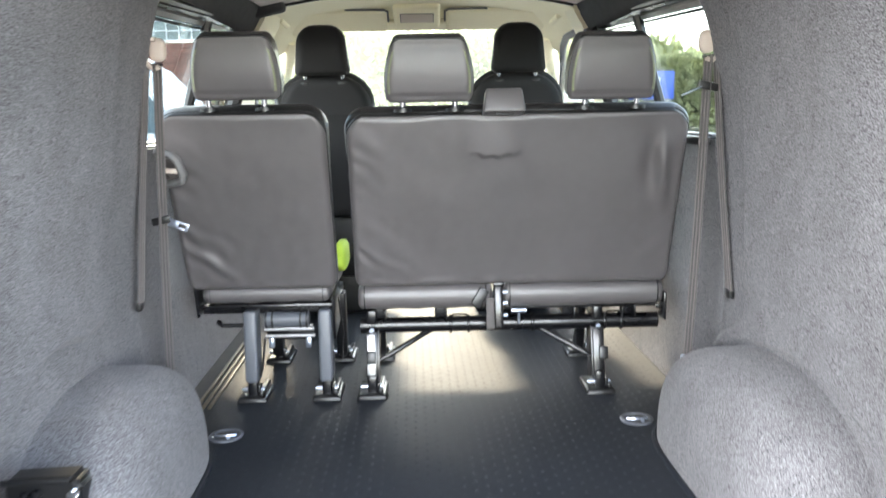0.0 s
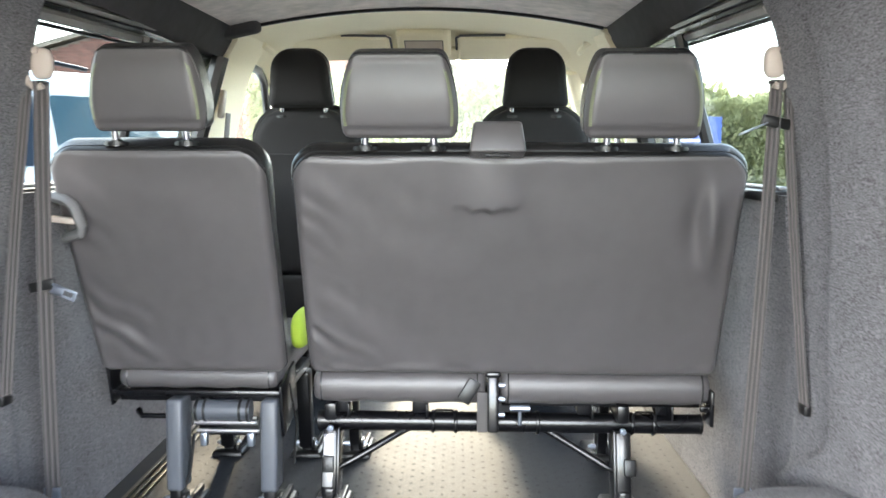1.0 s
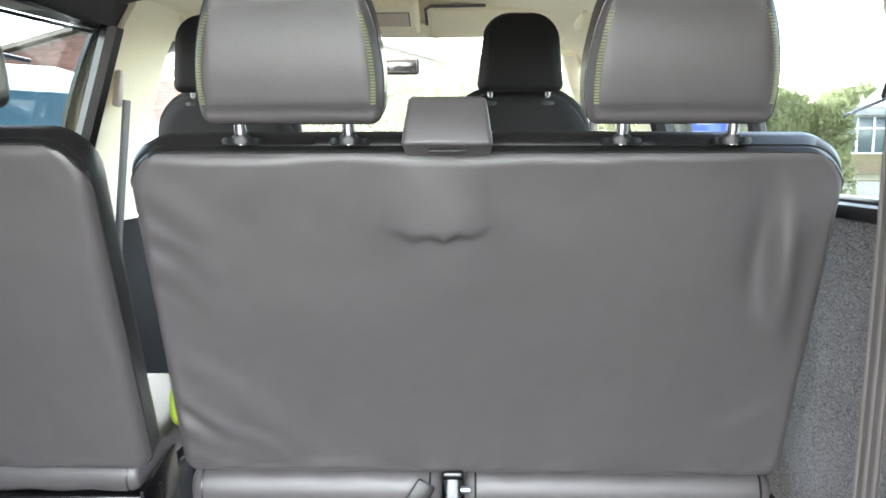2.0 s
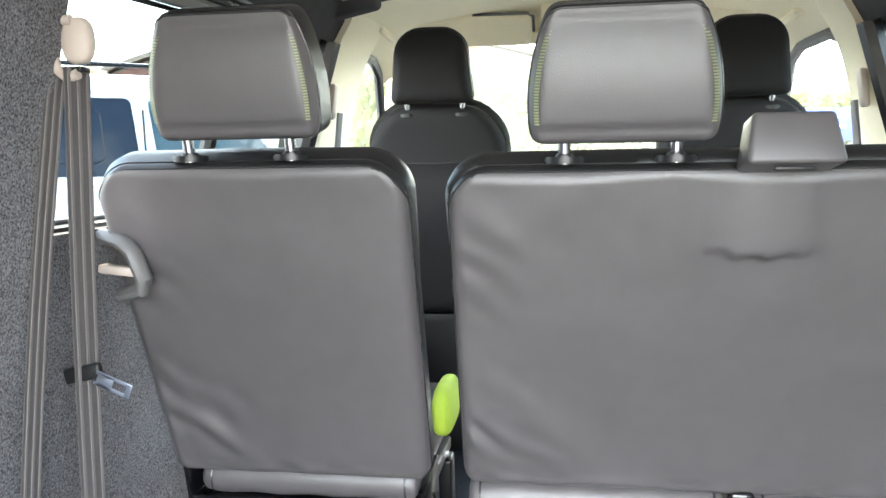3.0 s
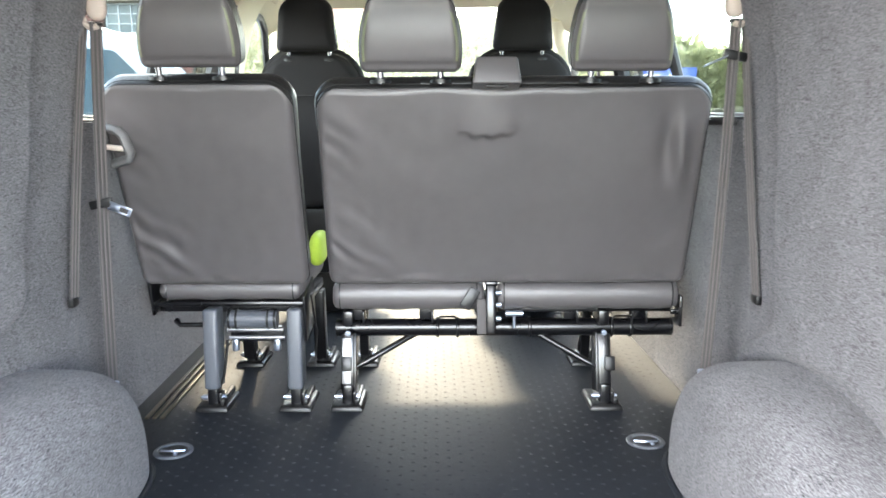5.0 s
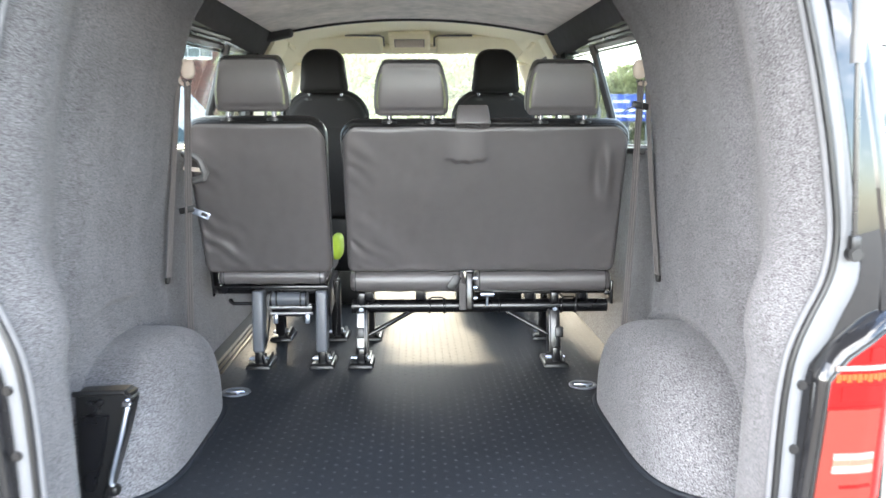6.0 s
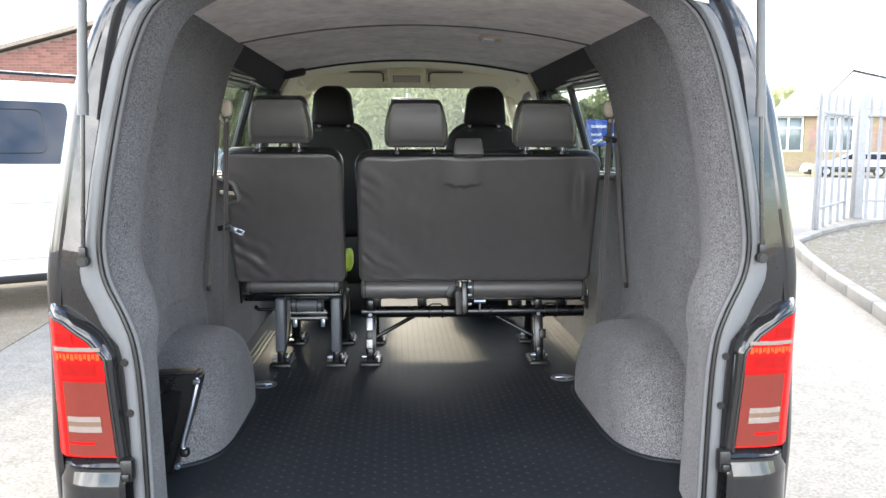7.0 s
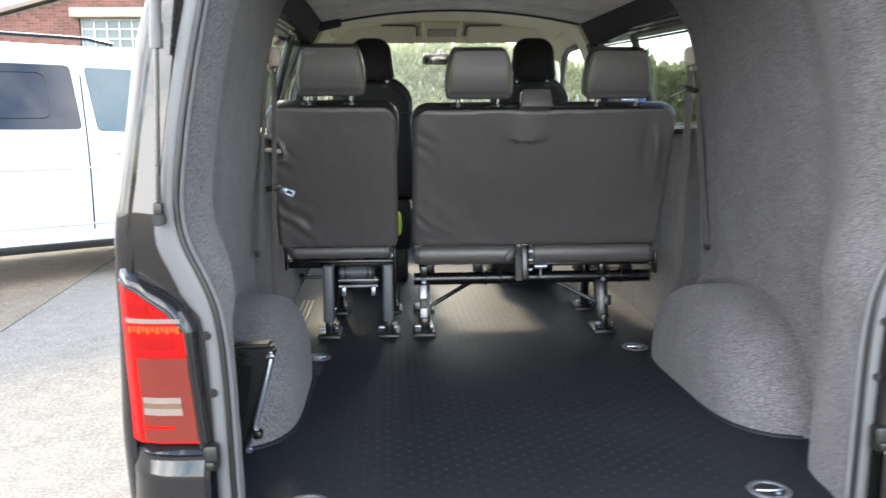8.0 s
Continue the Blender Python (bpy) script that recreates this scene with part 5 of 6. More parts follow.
def van_pane(name, outline, mat, lift=0.0):
    b = bmesh.new()
    front = [b.verts.new(pv(s, side_n(z) - lift, z)) for s, z in outline]
    back = [b.verts.new(pv(s, side_n(z) + 0.012 - lift, z)) for s, z in outline]
    b.faces.new(front), b.faces.new(back[::-1])
    for k in range(len(front)):
        b.faces.new((front[k], front[(k + 1) % len(front)], back[(k + 1) % len(front)], back[k]))
    return part(name, b, mat, parked, smooth=False)


van_pane("rear_side_window", rounded([(-2.65, 1.33), (-1.62, 1.32), (-1.62, 1.86), (-2.60, 1.86)], 0.06), DARK_GLASS)
slider = van_pane("sliding_door_window", rounded([(-1.46, 1.32), (-0.065, 1.315), (-0.115, 1.86), (-1.46, 1.865)], 0.05), DARK_GLASS)
pts = rounded([(-1.15, 1.41), (-0.30, 1.41), (-0.32, 1.79), (-1.15, 1.79)], 0.08)
part("slider_seal", a_tube([pv(s, side_n(z) - 0.004, z) for s, z in pts], 0.0035, 6, closed=True), BLACK_PLASTIC, slider)
TEAL_GLASS = material("teal door glass", (0.035, 0.070, 0.090), 0.05)
TEAL_GLASS.node_tree.nodes["Principled BSDF"].inputs["Specular IOR Level"].default_value = 0.32
van_pane("front_door_window", rounded([(0.06, 1.30), (1.10, 1.26), (0.98, 1.36), (0.54, 1.84), (0.0, 1.85)], 0.04), TEAL_GLASS)
part("door_gap", a_tube([pv(-0.035, side_n(z) + 0.002, z) for z in (0.45, 0.95, 1.2, 1.5, 1.78)], 0.006, 6), BLACK_PLASTIC, parked)
part("side_crease", a_tube([pv(s, -0.002, 0.985) for s in (-2.9, -1.5, 0, 1.4)], 0.008, 6), WHITE_PAINT, parked)
part("lower_crease", a_tube([pv(s, -0.001, 0.50) for s in (-2.9, -1.5, 0, 1.4)], 0.010, 6), WHITE_PAINT, parked)
part("sill_trim", a_box(pv(-0.3, 0.03, 0.315), (4.3, 0.05, 0.07), (0, 0, math.degrees(math.atan2(0.6, 0.8))), bevel=0.01), BLACK_PLASTIC, parked)
part("door_handle", a_box(pv(0.26, -0.012, 1.12), (0.17, 0.03, 0.028), (0, 0, 36.9), bevel=0.008), WHITE_PAINT, parked)
for n in (0.33, 1.57):
    part("roof_rail", a_tube([pv(-2.5, n, 2.05), pv(-2.4, n, 2.105), pv(-1.0, n, 2.12), pv(0.1, n, 2.11), pv(0.32, n, 2.07)], 0.018, 8), GALVANISED if n > 1 else BLACK_STEEL, parked)
def road_wheel(parent, at, yaw):
    """A tyre with a pale rim, standing at a place, its axle turned by yaw."""
    turn = Matrix.Translation(at) @ Matrix.Rotation(yaw, 4, "Z")
    tyre = disc(bmesh.new(), (0, 0, 0), 0.33, 0.21, "Y", 28, 0.035)
    rim = disc(disc(bmesh.new(), (0, 0, 0), 0.205, 0.222, "Y", 20, 0.02), (0, 0, 0), 0.05, 0.235, "Y", 12, 0.006)
    tyre.transform(turn), rim.transform(turn)
    wheel = part("wheel", tyre, TYRE, parent)
    part("rim", rim, ALUMINIUM, wheel)


for along in (-2.15, 1.35):
    for across in (0.12, 1.78):
        road_wheel(parked, pv(along, across, 0.33), math.atan2(0.6, 0.8))
for y in (0.86, 3.86):
    for x in (-0.80, 0.80):
        road_wheel(van, (mid(y) + x, y, 0.33), radians(90))

# ---- outside: brick hall with a gable and a steel window ----
BRICKS = bpy.data.materials.new("brickwork")
BRICKS.use_nodes = True
bn, bl = BRICKS.node_tree.nodes, BRICKS.node_tree.links.new
tex = bn.new("ShaderNodeTexBrick")
tex.inputs["Color1"].default_value, tex.inputs["Color2"].default_value, tex.inputs["Mortar"].default_value = (0.23, 0.105, 0.072, 1), (0.15, 0.070, 0.050, 1), (0.28, 0.23, 0.19, 1)
tex.inputs["Scale"].default_value, tex.inputs["Mortar Size"].default_value = 1.5, 0.008
tex.inputs["Brick Width"].default_value, tex.inputs["Row Height"].default_value = 0.225, 0.075
turn = bn.new("ShaderNodeMapping")
turn.inputs["Rotation"].default_value = (radians(-90), 0, 0)
bl(bn.new("ShaderNodeTexCoord").outputs["Object"], turn.inputs["Vector"]), bl(turn.outputs[0], tex.inputs["Vector"])
patch = bn.new("ShaderNodeTexNoise")
patch.inputs["Scale"].default_value = 1.2
blend = bn.new("ShaderNodeMix")
blend.data_type, blend.blend_type = "RGBA", "OVERLAY"
blend.inputs["Factor"].default_value = 0.5
bl(tex.outputs["Color"], blend.inputs["A"]), bl(patch.outputs["Color"], blend.inputs["B"]), bl(blend.outputs["Result"], bn["Principled BSDF"].inputs["Base Color"])
bn["Principled BSDF"].inputs["Roughness"].default_value = 0.9
relief = bn.new("ShaderNodeBump")
relief.inputs["Strength"].default_value, relief.inputs["Distance"].default_value = 0.6, 0.01
relief.invert = True
bl(tex.outputs["Fac"], relief.inputs["Height"]), bl(relief.outputs[0], bn["Principled BSDF"].inputs["Normal"])


def prism(outline, y0, y1):
    """A solid from an outline in x and z, between two y."""
    bm = bmesh.new()
    a, b = [bm.verts.new((x, y0, z)) for x, z in outline], [bm.verts.new((x, y1, z)) for x, z in outline]
    bm.faces.new(a), bm.faces.new(b[::-1])
    for k in range(len(a)):
        bm.faces.new((a[k], a[(k + 1) % len(a)], b[(k + 1) % len(a)], b[k]))
    return bm


Y = 20.0
hall = thing("brick_hall", on_ground(-8, Y), "red brick hall with a shallow gable and steel-framed window", "building")
g = ground_z(Y)
# wall round one opening
WX, WZ = -7.42, 3.06
for x0, x1, z0, z1 in ((-12.6, WX - 1.48, 0, 2.9), (WX + 1.48, -0.9, 0, 2.9), (WX - 1.48, WX + 1.48, 0, WZ - 0.03)):
    part("wall", prism([(x0, g + z0 - 0.3), (x1, g + z0 - 0.3), (x1, g + z1), (x0, g + z1)], Y, Y + 0.35), MORTAR, hall, smooth=False)
part("gable", prism([(-12.6, g + 2.9), (WX - 1.48, g + 2.9), (WX - 1.48, g + WZ + 0.80), (WX + 1.48, g + WZ + 0.80), (WX + 1.48, g + 2.9), (-0.9, g + 2.9), (-0.9, g + 3.44), (-6.7, g + 4.98), (-12.6, g + 3.44)], Y, Y + 0.35), MORTAR, hall, smooth=False)
part("lintel", a_box((WX + 0.02, Y - 0.02, g + WZ + 0.90), (3.3, 0.4, 0.24), bevel=0.02), LINTEL, hall, "pale concrete lintel")
steel = part("window_frame", box(a_box((WX, Y + 0.12, g + WZ + 0.02), (2.95, 0.06, 0.06), bevel=0.01), (WX, Y + 0.12, g + WZ + 0.76), (2.95, 0.06, 0.06), bevel=0.01), WHITE_PAINT, hall)
for k in range(10):
    part("mullion", a_box((WX - 1.45 + 0.322 * k, Y + 0.12, g + WZ + 0.39), (0.035, 0.05, 0.76), bevel=0.006), WHITE_PAINT, steel)
for k in range(1, 3):
    part("transom", a_box((WX, Y + 0.12, g + WZ + 0.02 + 0.247 * k), (2.9, 0.045, 0.03), bevel=0.005), WHITE_PAINT, steel)
pane_mesh = bpy.data.meshes.new("pane")
b = a_box((0, 0, 0), (0.30, 0.008, 0.225), bevel=0)
b.to_mesh(pane_mesh), b.free()
pane_mesh.materials.append(PANE)
for k in range(9):
    for j in range(3):
        ob = new("pane", pane_mesh)
        ob.parent, ob.location = steel, Vector((WX - 1.29 + 0.322 * k, Y + 0.13, g + WZ + 0.145 + 0.247 * j)) - origin(hall)
for x0, z0, x1, z1 in ((-13.0, 3.38, -6.7, 5.04), (-6.7, 5.04, -0.5, 3.38)):
    part("roof_slope", slab(lambda f, y: Vector((x0 + (x1 - x0) * f, y, g + z0 + (z1 - z0) * f)), steps(0, 1, 2), (Y - 0.18, Y + 6), (0, 0, 0.12)), ROOF_TILE, hall, smooth=False)

# ---- outside: low outbuilding with a tan tiled roof ----
shed = thing("outbuilding", on_ground(-9, 12.5), "low outbuilding with a weathered tan tile roof", "building")
g = ground_z(12.5)
part("wall", prism([(-12, g - 0.2), (-6.75, g - 0.2), (-6.75, g + 1.85), (-12, g + 1.85)], 12.6, 16), KERB, shed, smooth=False)
TAN_TILE = material("weathered tan roof tile", (0.33, 0.26, 0.18), 0.9, vary=0.25, grain=6, blotch=1.0, bump=0.4, bump_scale=30, by_object=0.3)
for k in range(9):
    f = k / 9
    x1 = -6.55 - 2.9 * f
    course = slab(lambda x, t: Vector((x, 12.4 + 0.22 * (k + t), g + 1.88 + 0.135 * (k + t * 0.9) + 0.004 * math.sin(x * 28))), steps(-12, x1, 24), (0, 1.15), (0, 0, 0.03))
    part("tile_course", course, TAN_TILE, shed, smooth=False)
part("hip_ridge", a_tube([(-6.5, 12.38, g + 1.92), (-9.4, 14.4, g + 3.16)], 0.07, 8), TAN_TILE, shed)
part("gutter", a_tube([(-12, 12.36, g + 1.84), (-6.5, 12.36, g + 1.84)], 0.05, 8), BLACK_PLASTIC, shed)

# ---- outside: kerbed gravel bed ----
EDGE = [(3.5, 3.2), (4.0, 5.0), (4.4, 6.6), (4.85, 8.1), (5.3, 9.4), (6.2, 10.5), (7.2, 11.5), (8.4, 12.4), (11, 13.2), (20, 13.6)]
bm = bmesh.new()
loop = [bm.verts.new((x, y, ground_z(y) + 0.06)) for x, y in EDGE + [(20, 3.2)]]
low = [bm.verts.new((v.co.x, v.co.y, v.co.z - 0.1)) for v in loop]
bm.faces.new(loop)
for k in range(len(loop)):
    bm.faces.new((loop[k], loop[(k + 1) % len(loop)], low[(k + 1) % len(loop)], low[k]))
tagged(part("gravel_bed", bm, GRAVEL, smooth=False), "bed of loose gravel and dry grass", "ground", kind="structure")
kerb = tagged(new("kerb"), "pale stone kerb round the gravel bed", "kerb", kind="structure")
walk_pts = [Vector((x, y, ground_z(y) + 0.05)) for x, y in EDGE]
for a, b in zip(walk_pts, walk_pts[1:]):
    n = max(1, round((b - a).length / 0.9))
    for k in range(n):
        p, q = a.lerp(b, k / n), a.lerp(b, (k + 1) / n)
        c, d = (p + q) / 2, q - p
        part("kerb_stone", a_box(c, (d.length - 0.012, 0.13, 0.13), (0, -math.degrees(math.asin(d.z / d.length)), math.degrees(math.atan2(d.y, d.x))), bevel=0.015), KERB, kerb)
verts, faces = [], []
rng = random.Random(4)
for k in range(2600):
    x, y = rng.uniform(4.2, 11), rng.uniform(3.4, 12.6)
    if x < table([(b, a) for a, b in EDGE], y) + 0.15:
        continue
    r, z0 = rng.uniform(0.015, 0.045), ground_z(y) + 0.06
    i = len(verts)
    verts += [(x + r * math.cos(a) * rng.uniform(0.7, 1.2), y + r * math.sin(a) * rng.uniform(0.7, 1.2), z0) for a in (0, 1.25, 2.5, 3.8, 5.0)] + [(x, y, z0 + r * rng.uniform(0.4, 0.9))]
    faces += [(i + a, i + (a + 1) % 5, i + 5) for a in range(5)]
me = bpy.data.meshes.new("gravel")
me.from_pydata(verts, [], faces)
me.materials.append(KERB)
tagged(new("gravel", me), "loose pale stones on the bed", "gravel", kind="stuff")

# ---- outside: palisade fence and open gate ----
pale_bm = bmesh.new()
outline = [(-0.035, 0), (0.035, 0), (0.035, 2.25), (0.0, 2.4), (-0.035, 2.25)]
a, b = [pale_bm.verts.new((x, -0.012 if x else 0.006, z)) for x, z in outline], [pale_bm.verts.new((x, -0.004 if x else 0.014, z)) for x, z in outline]
pale_bm.faces.new(a), pale_bm.faces.new(b[::-1])
for k in range(5):
    pale_bm.faces.new((a[k], a[(k + 1) % 5], b[(k + 1) % 5], b[k]))
pale_mesh = bpy.data.meshes.new("pale")
bmesh.ops.recalc_face_normals(pale_bm, faces=pale_bm.faces)
pale_bm.to_mesh(pale_mesh), pale_bm.free()
pale_mesh.materials.append(GALVANISED)


def palisade(name, p, q, label, height=1.0, spacing=0.155, wide=1.0, post=0.12):
    p, q = on_ground(*p), on_ground(*q)
    fence = thing(name, p, label, "fence" if name == "fence" else "gate")
    d = q - p
    yaw = math.atan2(d.y, d.x)
    n = int(d.length / spacing)
    for k in range(n + 1):
        ob = new("pale", pale_mesh)
        ob.parent, ob.location, ob.rotation_euler, ob.scale = fence, d * (k / n), (0, 0, yaw), (wide, 1, height)
    for z in (0.35, 2.0 * height):
        part("rail", a_box((p + q) / 2 + Vector((0, 0, z)), (d.length, 0.05, 0.05), (0, -math.degrees(math.asin(d.z / d.length)), math.degrees(yaw)), bevel=0.006), GALVANISED, fence)
    for e in (p, q) if name == "fence" else (q,):
        part("post", a_box(e + Vector((0, 0, 1.22 * height)), (post, post, 2.44 * height), (0, 0, math.degrees(yaw)), bevel=0.008), GALVANISED, fence)
    return fence


palisade("fence", (8.50, 13.6), (17.5, 14.3), "galvanised palisade fence of pointed steel pales", spacing=0.2, post=0.17)
palisade("gate", (8.22, 13.5), (6.75, 11.7), "open galvanised palisade gate leaf", spacing=0.5, wide=3.2, post=0.10)
palisade("fence", (1.2, 12.2), (3.75, 12.45), "galvanised palisade fence in front of the hedge", 0.72, 0.17)
board = thing("sign_board", on_ground(3.3, 12.1) + Vector((0, 0, 1.5)), "blue sign board with unreadable white lines", "sign")
gz = ground_z(12.1)
part("panel", a_box((3.3, 12.12, gz + 1.66), (0.95, 0.03, 0.44), bevel=0.006), BLUE_SIGN, board)
for x in (2.92, 3.68):
    part("leg", a_box((x, 12.15, gz + 0.82), (0.05, 0.04, 1.66), bevel=0.006), GALVANISED, board)
for x, z, w in ((3.05, 1.76, 0.30), (3.45, 1.76, 0.22), (3.0, 1.62, 0.18), (3.35, 1.62, 0.34), (3.2, 1.52, 0.5)):
    part("text_bar", a_box((x, 12.10, gz + z), (w, 0.006, 0.045), bevel=0.001), WHITE_SIGN, board)

# ---- outside: far brick block, white hall, car ----
CLADDING = material("pale ribbed cladding", (0.30, 0.305, 0.31), 0.6, vary=0.06, grain=3)
TAN_BRICKS = BRICKS.copy()
TAN_BRICKS.name = "tan brickwork"
tan = TAN_BRICKS.node_tree.nodes["Brick Texture"].inputs
tan["Color1"].default_value, tan["Color2"].default_value = (0.24, 0.165, 0.095, 1), (0.17, 0.115, 0.07, 1)
block = thing("brick_block", on_ground(30, 38), "single-storey brick block with white windows", "building")
g = ground_z(38)
part("wall", prism([(15.8, g - 0.2), (40, g - 0.2), (40, g + 0.95), (15.8, g + 0.95)], 38, 44), TAN_BRICKS, block, smooth=False)
part("fascia", a_box((27.9, 37.9, g + 2.85), (24.6, 0.4, 0.3), bevel=0.02), CLADDING, block)
for k in range(7):
    x = 17.0 + 3.35 * k
    part("pier", prism([(x - 1.2, g + 0.95), (x - 0.15, g + 0.95), (x - 0.15, g + 2.7), (x - 1.2, g + 2.7)], 38, 38.4), TAN_BRICKS, block, smooth=False)
    w = part("window", a_box((x + 1.0, 38.2, g + 1.82), (2.3, 0.06, 1.74), bevel=0.01), PANE, block)
    for dx in (-1.12, -0.38, 0.38, 1.12):
        part("frame_bar", a_box((x + 1.0 + dx, 38.14, g + 1.82), (0.09, 0.08, 1.74), bevel=0.01), WHITE_SIGN, w)
    for dz in (-0.85, 0.3, 0.85):
        part("frame_bar", a_box((x + 1.0, 38.14, g + 1.82 + dz), (2.3, 0.08, 0.09), bevel=0.01), WHITE_SIGN, w)
part("back_wall", prism([(15.8, g), (40, g), (40, g + 2.9), (15.8, g + 2.9)], 43.6, 44), TAN_BRICKS, block, smooth=False)
part("flat_roof", a_box((27.9, 41.2, g + 3.03), (24.8, 6.6, 0.12), bevel=0.02), ROOF_TILE, block)
hall2 = thing("white_hall", on_ground(32, 52), "large white clad hall with a pitched roof", "building")
g = ground_z(52)
part("wall", prism([(26.2, g - 0.2), (42, g - 0.2), (42, g + 3.4), (29.0, g + 6.1), (26.2, g + 3.3)], 52, 60), CLADDING, hall2, smooth=False)
for x0, z0, x1, z1 in ((25.9, 3.1, 29.0, 6.25), (29.0, 6.25, 42.5, 3.4)):
    part("barge_board", slab(lambda f, y: Vector((x0 + (x1 - x0) * f, y, g + z0 + (z1 - z0) * f)), steps(0, 1, 2), (51.95, 60), (0, 0, 0.03)), WHITE_SIGN, hall2, smooth=False)
car = thing("parked_car", on_ground(16.5, 31.3), "white parked car with black lower trim", "car")
stand = Matrix.Translation(on_ground(16.36, 31.3)) @ Matrix.Rotation(radians(-26.6), 4, "Z") @ Matrix.Scale(0.7, 4)


def stood(b):
    b.transform(stand)
    return b


part("body", stood(prism([(0, 0.3), (4.4, 0.3), (4.45, 0.75), (4.3, 0.92), (4.1, 1.4), (2.0, 1.45), (1.1, 1.0), (0.1, 0.86)], 0.0, 1.7)), WHITE_PAINT, car, smooth=False)
part("lower_trim", stood(a_box((2.2, 0, 0.46), (4.3, 0.06, 0.34), bevel=0.02)), BLACK_PLASTIC, car)
part("side_window", stood(prism([(1.45, 1.02), (4.0, 1.02), (3.9, 1.34), (2.05, 1.36)], -0.02, 0.03)), DARK_GLASS, car, smooth=False)
for x in (0.75, 3.5):
    wheel = part("wheel", stood(disc(bmesh.new(), (x, 0.05, 0.32), 0.32, 0.2, "Y", 24, 0.03)), TYRE, car)
    part("rim", stood(disc(bmesh.new(), (x, 0.02, 0.32), 0.19, 0.2, "Y", 18, 0.02)), ALUMINIUM, wheel)
bin_ob = thing("grit_bin", on_ground(16.15, 30.6), "yellow grit bin by the road", "grit bin")
part("tub", a_box((16.15, 30.6, ground_z(30.6) + 0.22), (0.24, 0.26, 0.44), bevel=0.04, taper=(1.1, 1.1)), material("yellow plastic", (0.30, 0.24, 0.09), 0.6), bin_ob)
part("lid", a_box((16.15, 30.6, ground_z(30.6) + 0.47), (0.28, 0.30, 0.07), bevel=0.02), material("pale yellow plastic", (0.32, 0.27, 0.13), 0.6), bin_ob)
tarp = thing("covered_trailer", on_ground(17.06, 33), "small trailer under a white cover", "trailer")
g = ground_z(33)
part("cover", prism([(16.79, g + 0.16), (17.32, g + 0.16), (17.30, g + 0.34), (17.16, g + 0.50), (16.98, g + 0.50), (16.86, g + 0.36)], 33.0, 33.4), WHITE_SIGN, tarp, smooth=False)
part("bed", a_box((17.15, 33.1, g + 0.13), (0.36, 0.5, 0.26), bevel=0.02), BLACK_PLASTIC, tarp)
VERGE = material("dry grass verge", (0.16, 0.14, 0.08), 0.95, vary=0.35, grain=4, blotch=0.7, bump=0.5, bump_scale=20, speck=0.3, speck_scale=20)
tagged(part("verge", slab(lambda x, y: Vector((x, y, ground_z(y) + 0.03)), steps(11, 30, 4), steps(31.6, 37.9, 3), (0, 0, -0.05)), VERGE, smooth=False), "strip of dry grass before the brick block", "grass", kind="structure")

# ---- outside: hedge ahead of the van ----
def hedge(name, x0, x1, y0, deep, high, count, seed, label, leaf=0.11):
    rng = random.Random(seed)
    verts, faces = [], []
    for _ in range(count):
        x = rng.uniform(x0, x1)
        top = high(x) + 0.28 * noise.noise(Vector((x * 0.9, seed, 0))) + 0.15 * noise.noise(Vector((x * 3.1, seed, 5)))
        h = rng.random() ** 0.7
        y = y0 + deep * rng.random() ** 1.6 + 0.25 * h + 0.25 * noise.noise(Vector((x * 1.3, h * 4, seed)))
        c = Vector((x, y, ground_z(y) + top * h))
        r = leaf * rng.uniform(0.5, 1.3)
        m = Euler((rng.uniform(-1.3, 1.3), rng.uniform(-1.3, 1.3), rng.uniform(0, 6.3))).to_matrix()
        i = len(verts)
        verts += [c + m @ Vector(p) for p in ((-r, 0, 0), (-r * 0.2, -r * 0.42, 0.1 * r), (r, 0, 0), (-r * 0.2, r * 0.42, 0.1 * r))]
        faces += [(i, i + 1, i + 2, i + 3)]
    me = bpy.data.meshes.new(name)
    me.from_pydata(verts, [], faces)
    me.materials.append(LEAF)
    tagged(new(name, me), label, "hedge", kind="stuff")


hedge("hedge", -4.0, 6.2, 13.2, 2.4, lambda x: 2.75 - 0.55 * ease((x - 1.2) / 2.5), 115000, 3, "tall sunlit green hedge of mixed leaves", 0.062)
hedge("far_trees", 12, 60, 58, 6, lambda x: 4.6 + math.sin(x * 0.5), 7000, 8, "far green trees behind the buildings", 0.6)

# ---- outside: low wall that closes the yard behind ----
TAN_RENDER = material("tan render", (0.26, 0.225, 0.18), 0.9, vary=0.2, grain=4, blotch=0.4, bump=0.3, bump_scale=30)
tagged(part("yard_wall", a_box((0, -16, 0.6), (60, 0.4, 1.6), bevel=0.02), TAN_RENDER, smooth=False), "plain tan rendered wall across the yard", "wall", kind="structure")

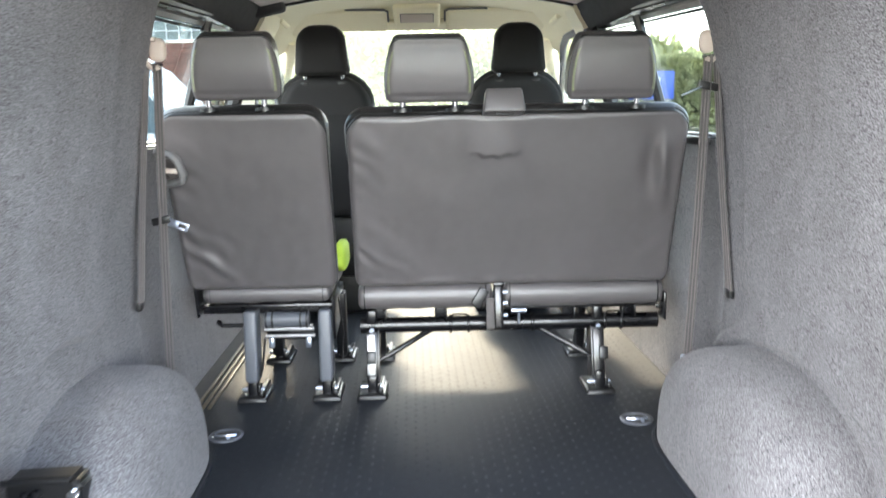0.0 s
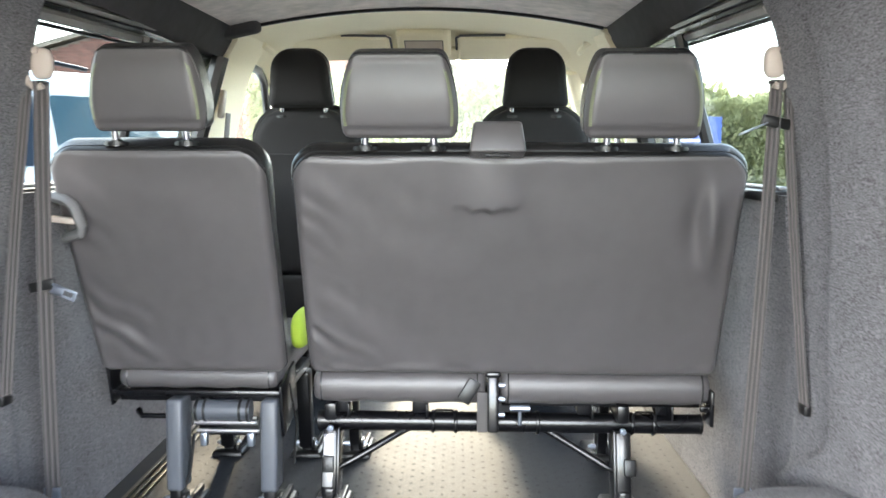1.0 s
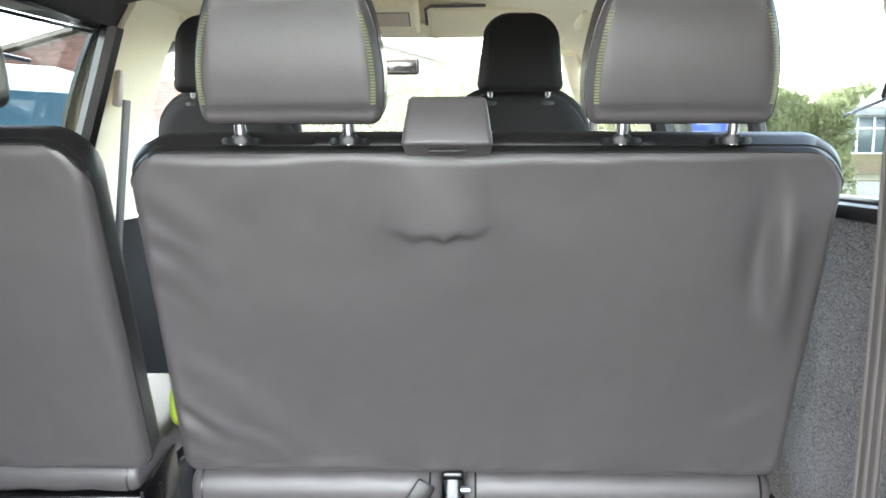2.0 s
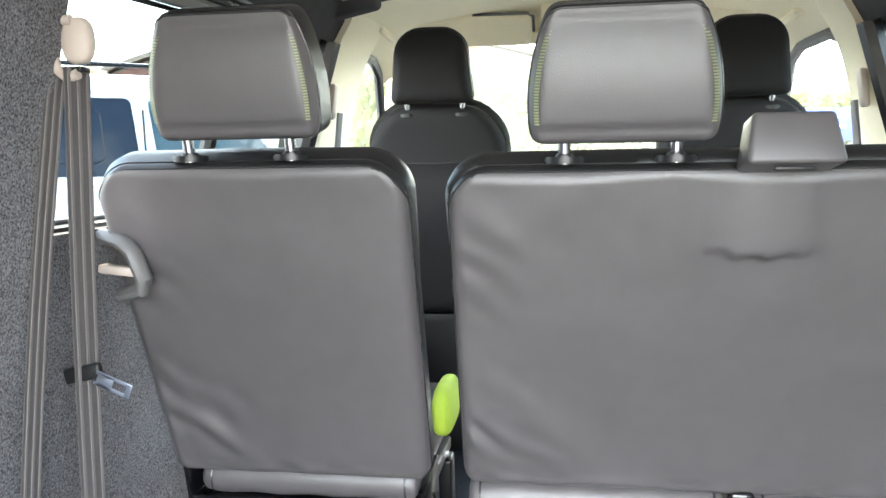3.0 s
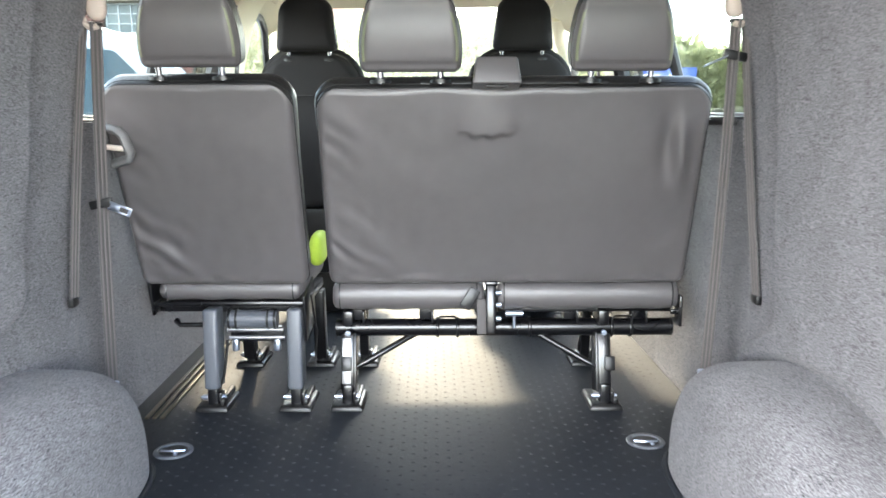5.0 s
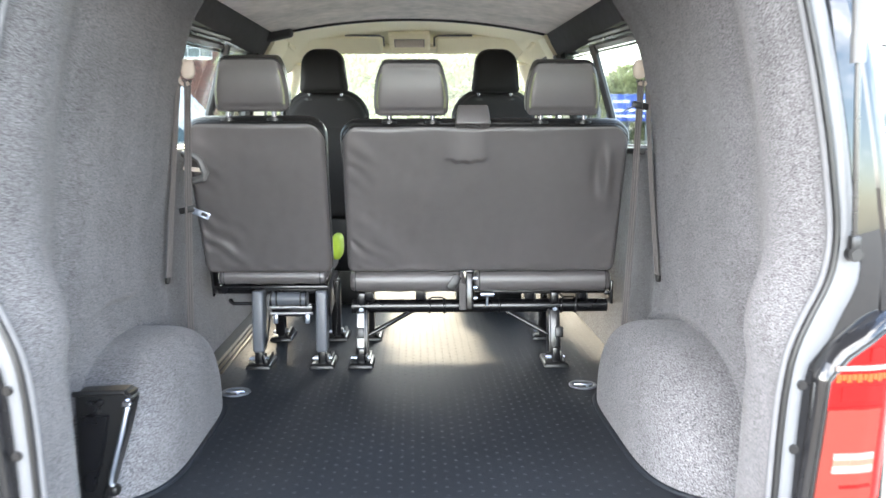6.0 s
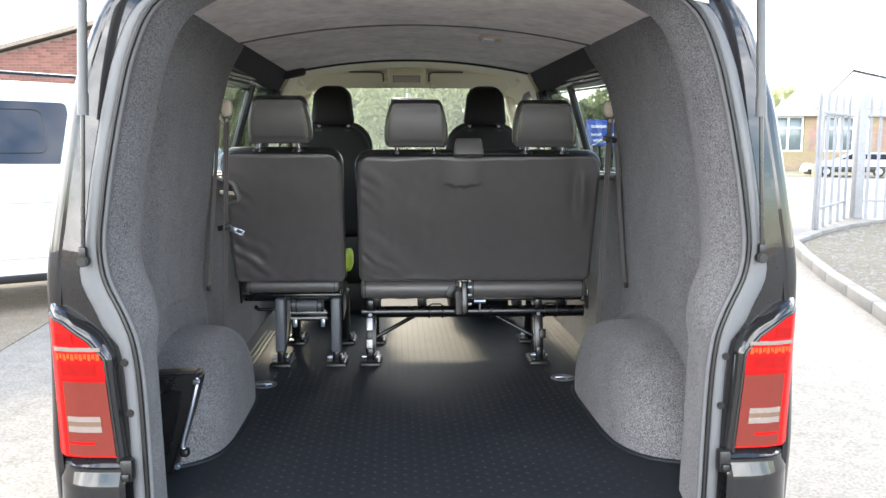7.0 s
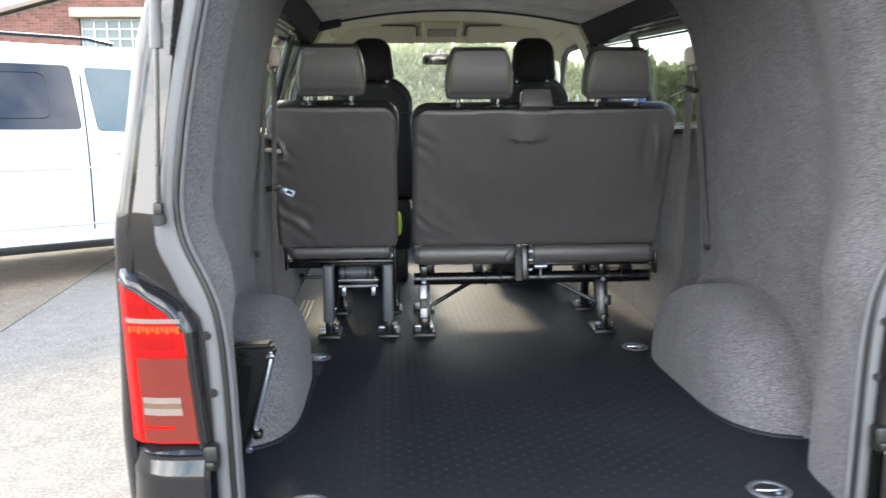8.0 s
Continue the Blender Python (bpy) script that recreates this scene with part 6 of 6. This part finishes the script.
# ---- bricks of the brick hall ----
brick_bm = a_box((0, 0, 0), (0.213, 0.03, 0.064), bevel=0)
brick_mesh = bpy.data.meshes.new("brick")
brick_bm.to_mesh(brick_mesh), brick_bm.free()
brick_mesh.materials.append(BRICK)
base_z, verts, faces, single_count = ground_z(Y), [], [], 0
for row in range(-2, 66):
    z = 0.075 * row + 0.0375
    reach = min(1.0, max(0.0, (4.98 - z - 0.06) / 1.54))
    left, right = (-12.6, -0.9) if z < 3.40 else (-6.7 - 5.9 * reach, -6.7 + 5.8 * reach)
    spans = [(left, right)]
    if WZ - 0.05 < z < WZ + 1.05:
        half = 1.66 if z > WZ + 0.76 else 1.48
        spans = [(left, WX - half), (WX + half, right)]
    for lo, hi in spans:
        x = math.floor((lo + 12.6) / 0.225) * 0.225 - 12.6 + (0.1125 if row % 2 else 0.0) - 0.225
        while x < hi:
            a, b = max(x, lo), min(x + 0.213, hi)
            x += 0.225
            if b - a < 0.05:
                continue
            c = Vector(((a + b) / 2, Y + 0.009, base_z + z))
            if b - a > 0.212 and -11.9 < c.x < -9.0 and 3.1 < z < 4.4 and single_count < 300:
                ob = new("brick", brick_mesh)
                ob.parent, ob.location = hall, c - origin(hall)
                single_count += 1
                continue
            k, w = len(verts), (b - a) / 2
            verts += [(c.x + sx * w, c.y + sy * 0.015, c.z + sz * 0.032) for sz in (-1, 1) for sx, sy in ((-1, -1), (1, -1), (1, 1), (-1, 1))]
            faces += [(k, k + 3, k + 2, k + 1), (k + 4, k + 5, k + 6, k + 7)] + [(k + e, k + (e + 1) % 4, k + 4 + (e + 1) % 4, k + 4 + e) for e in range(4)]
me = bpy.data.meshes.new("brick_courses")
me.from_pydata([Vector(v) - origin(hall) for v in verts], [], faces)
me.materials.append(BRICK_LOT)
courses = new("brick_courses", me)
courses.parent = hall
courses["kind"] = "stuff"

# ---- the yard's bearing to the van ----
BEARING = Matrix.Translation((0, -1.7, 0)) @ Matrix.Rotation(radians(-0.9), 4, "Z") @ Matrix.Translation((0, 1.7, 0))
YARD = ("parked_van", "brick_hall", "outbuilding", "gravel_bed", "kerb", "gravel", "fence", "gate", "sign_board", "brick_block", "white_hall", "parked_car", "grit_bin",
        "covered_trailer", "verge", "hedge", "far_trees")
for ob in bpy.data.objects:
    if not ob.parent and ob.name.split(".")[0] in YARD:
        ob.matrix_basis = BEARING @ ob.matrix_basis
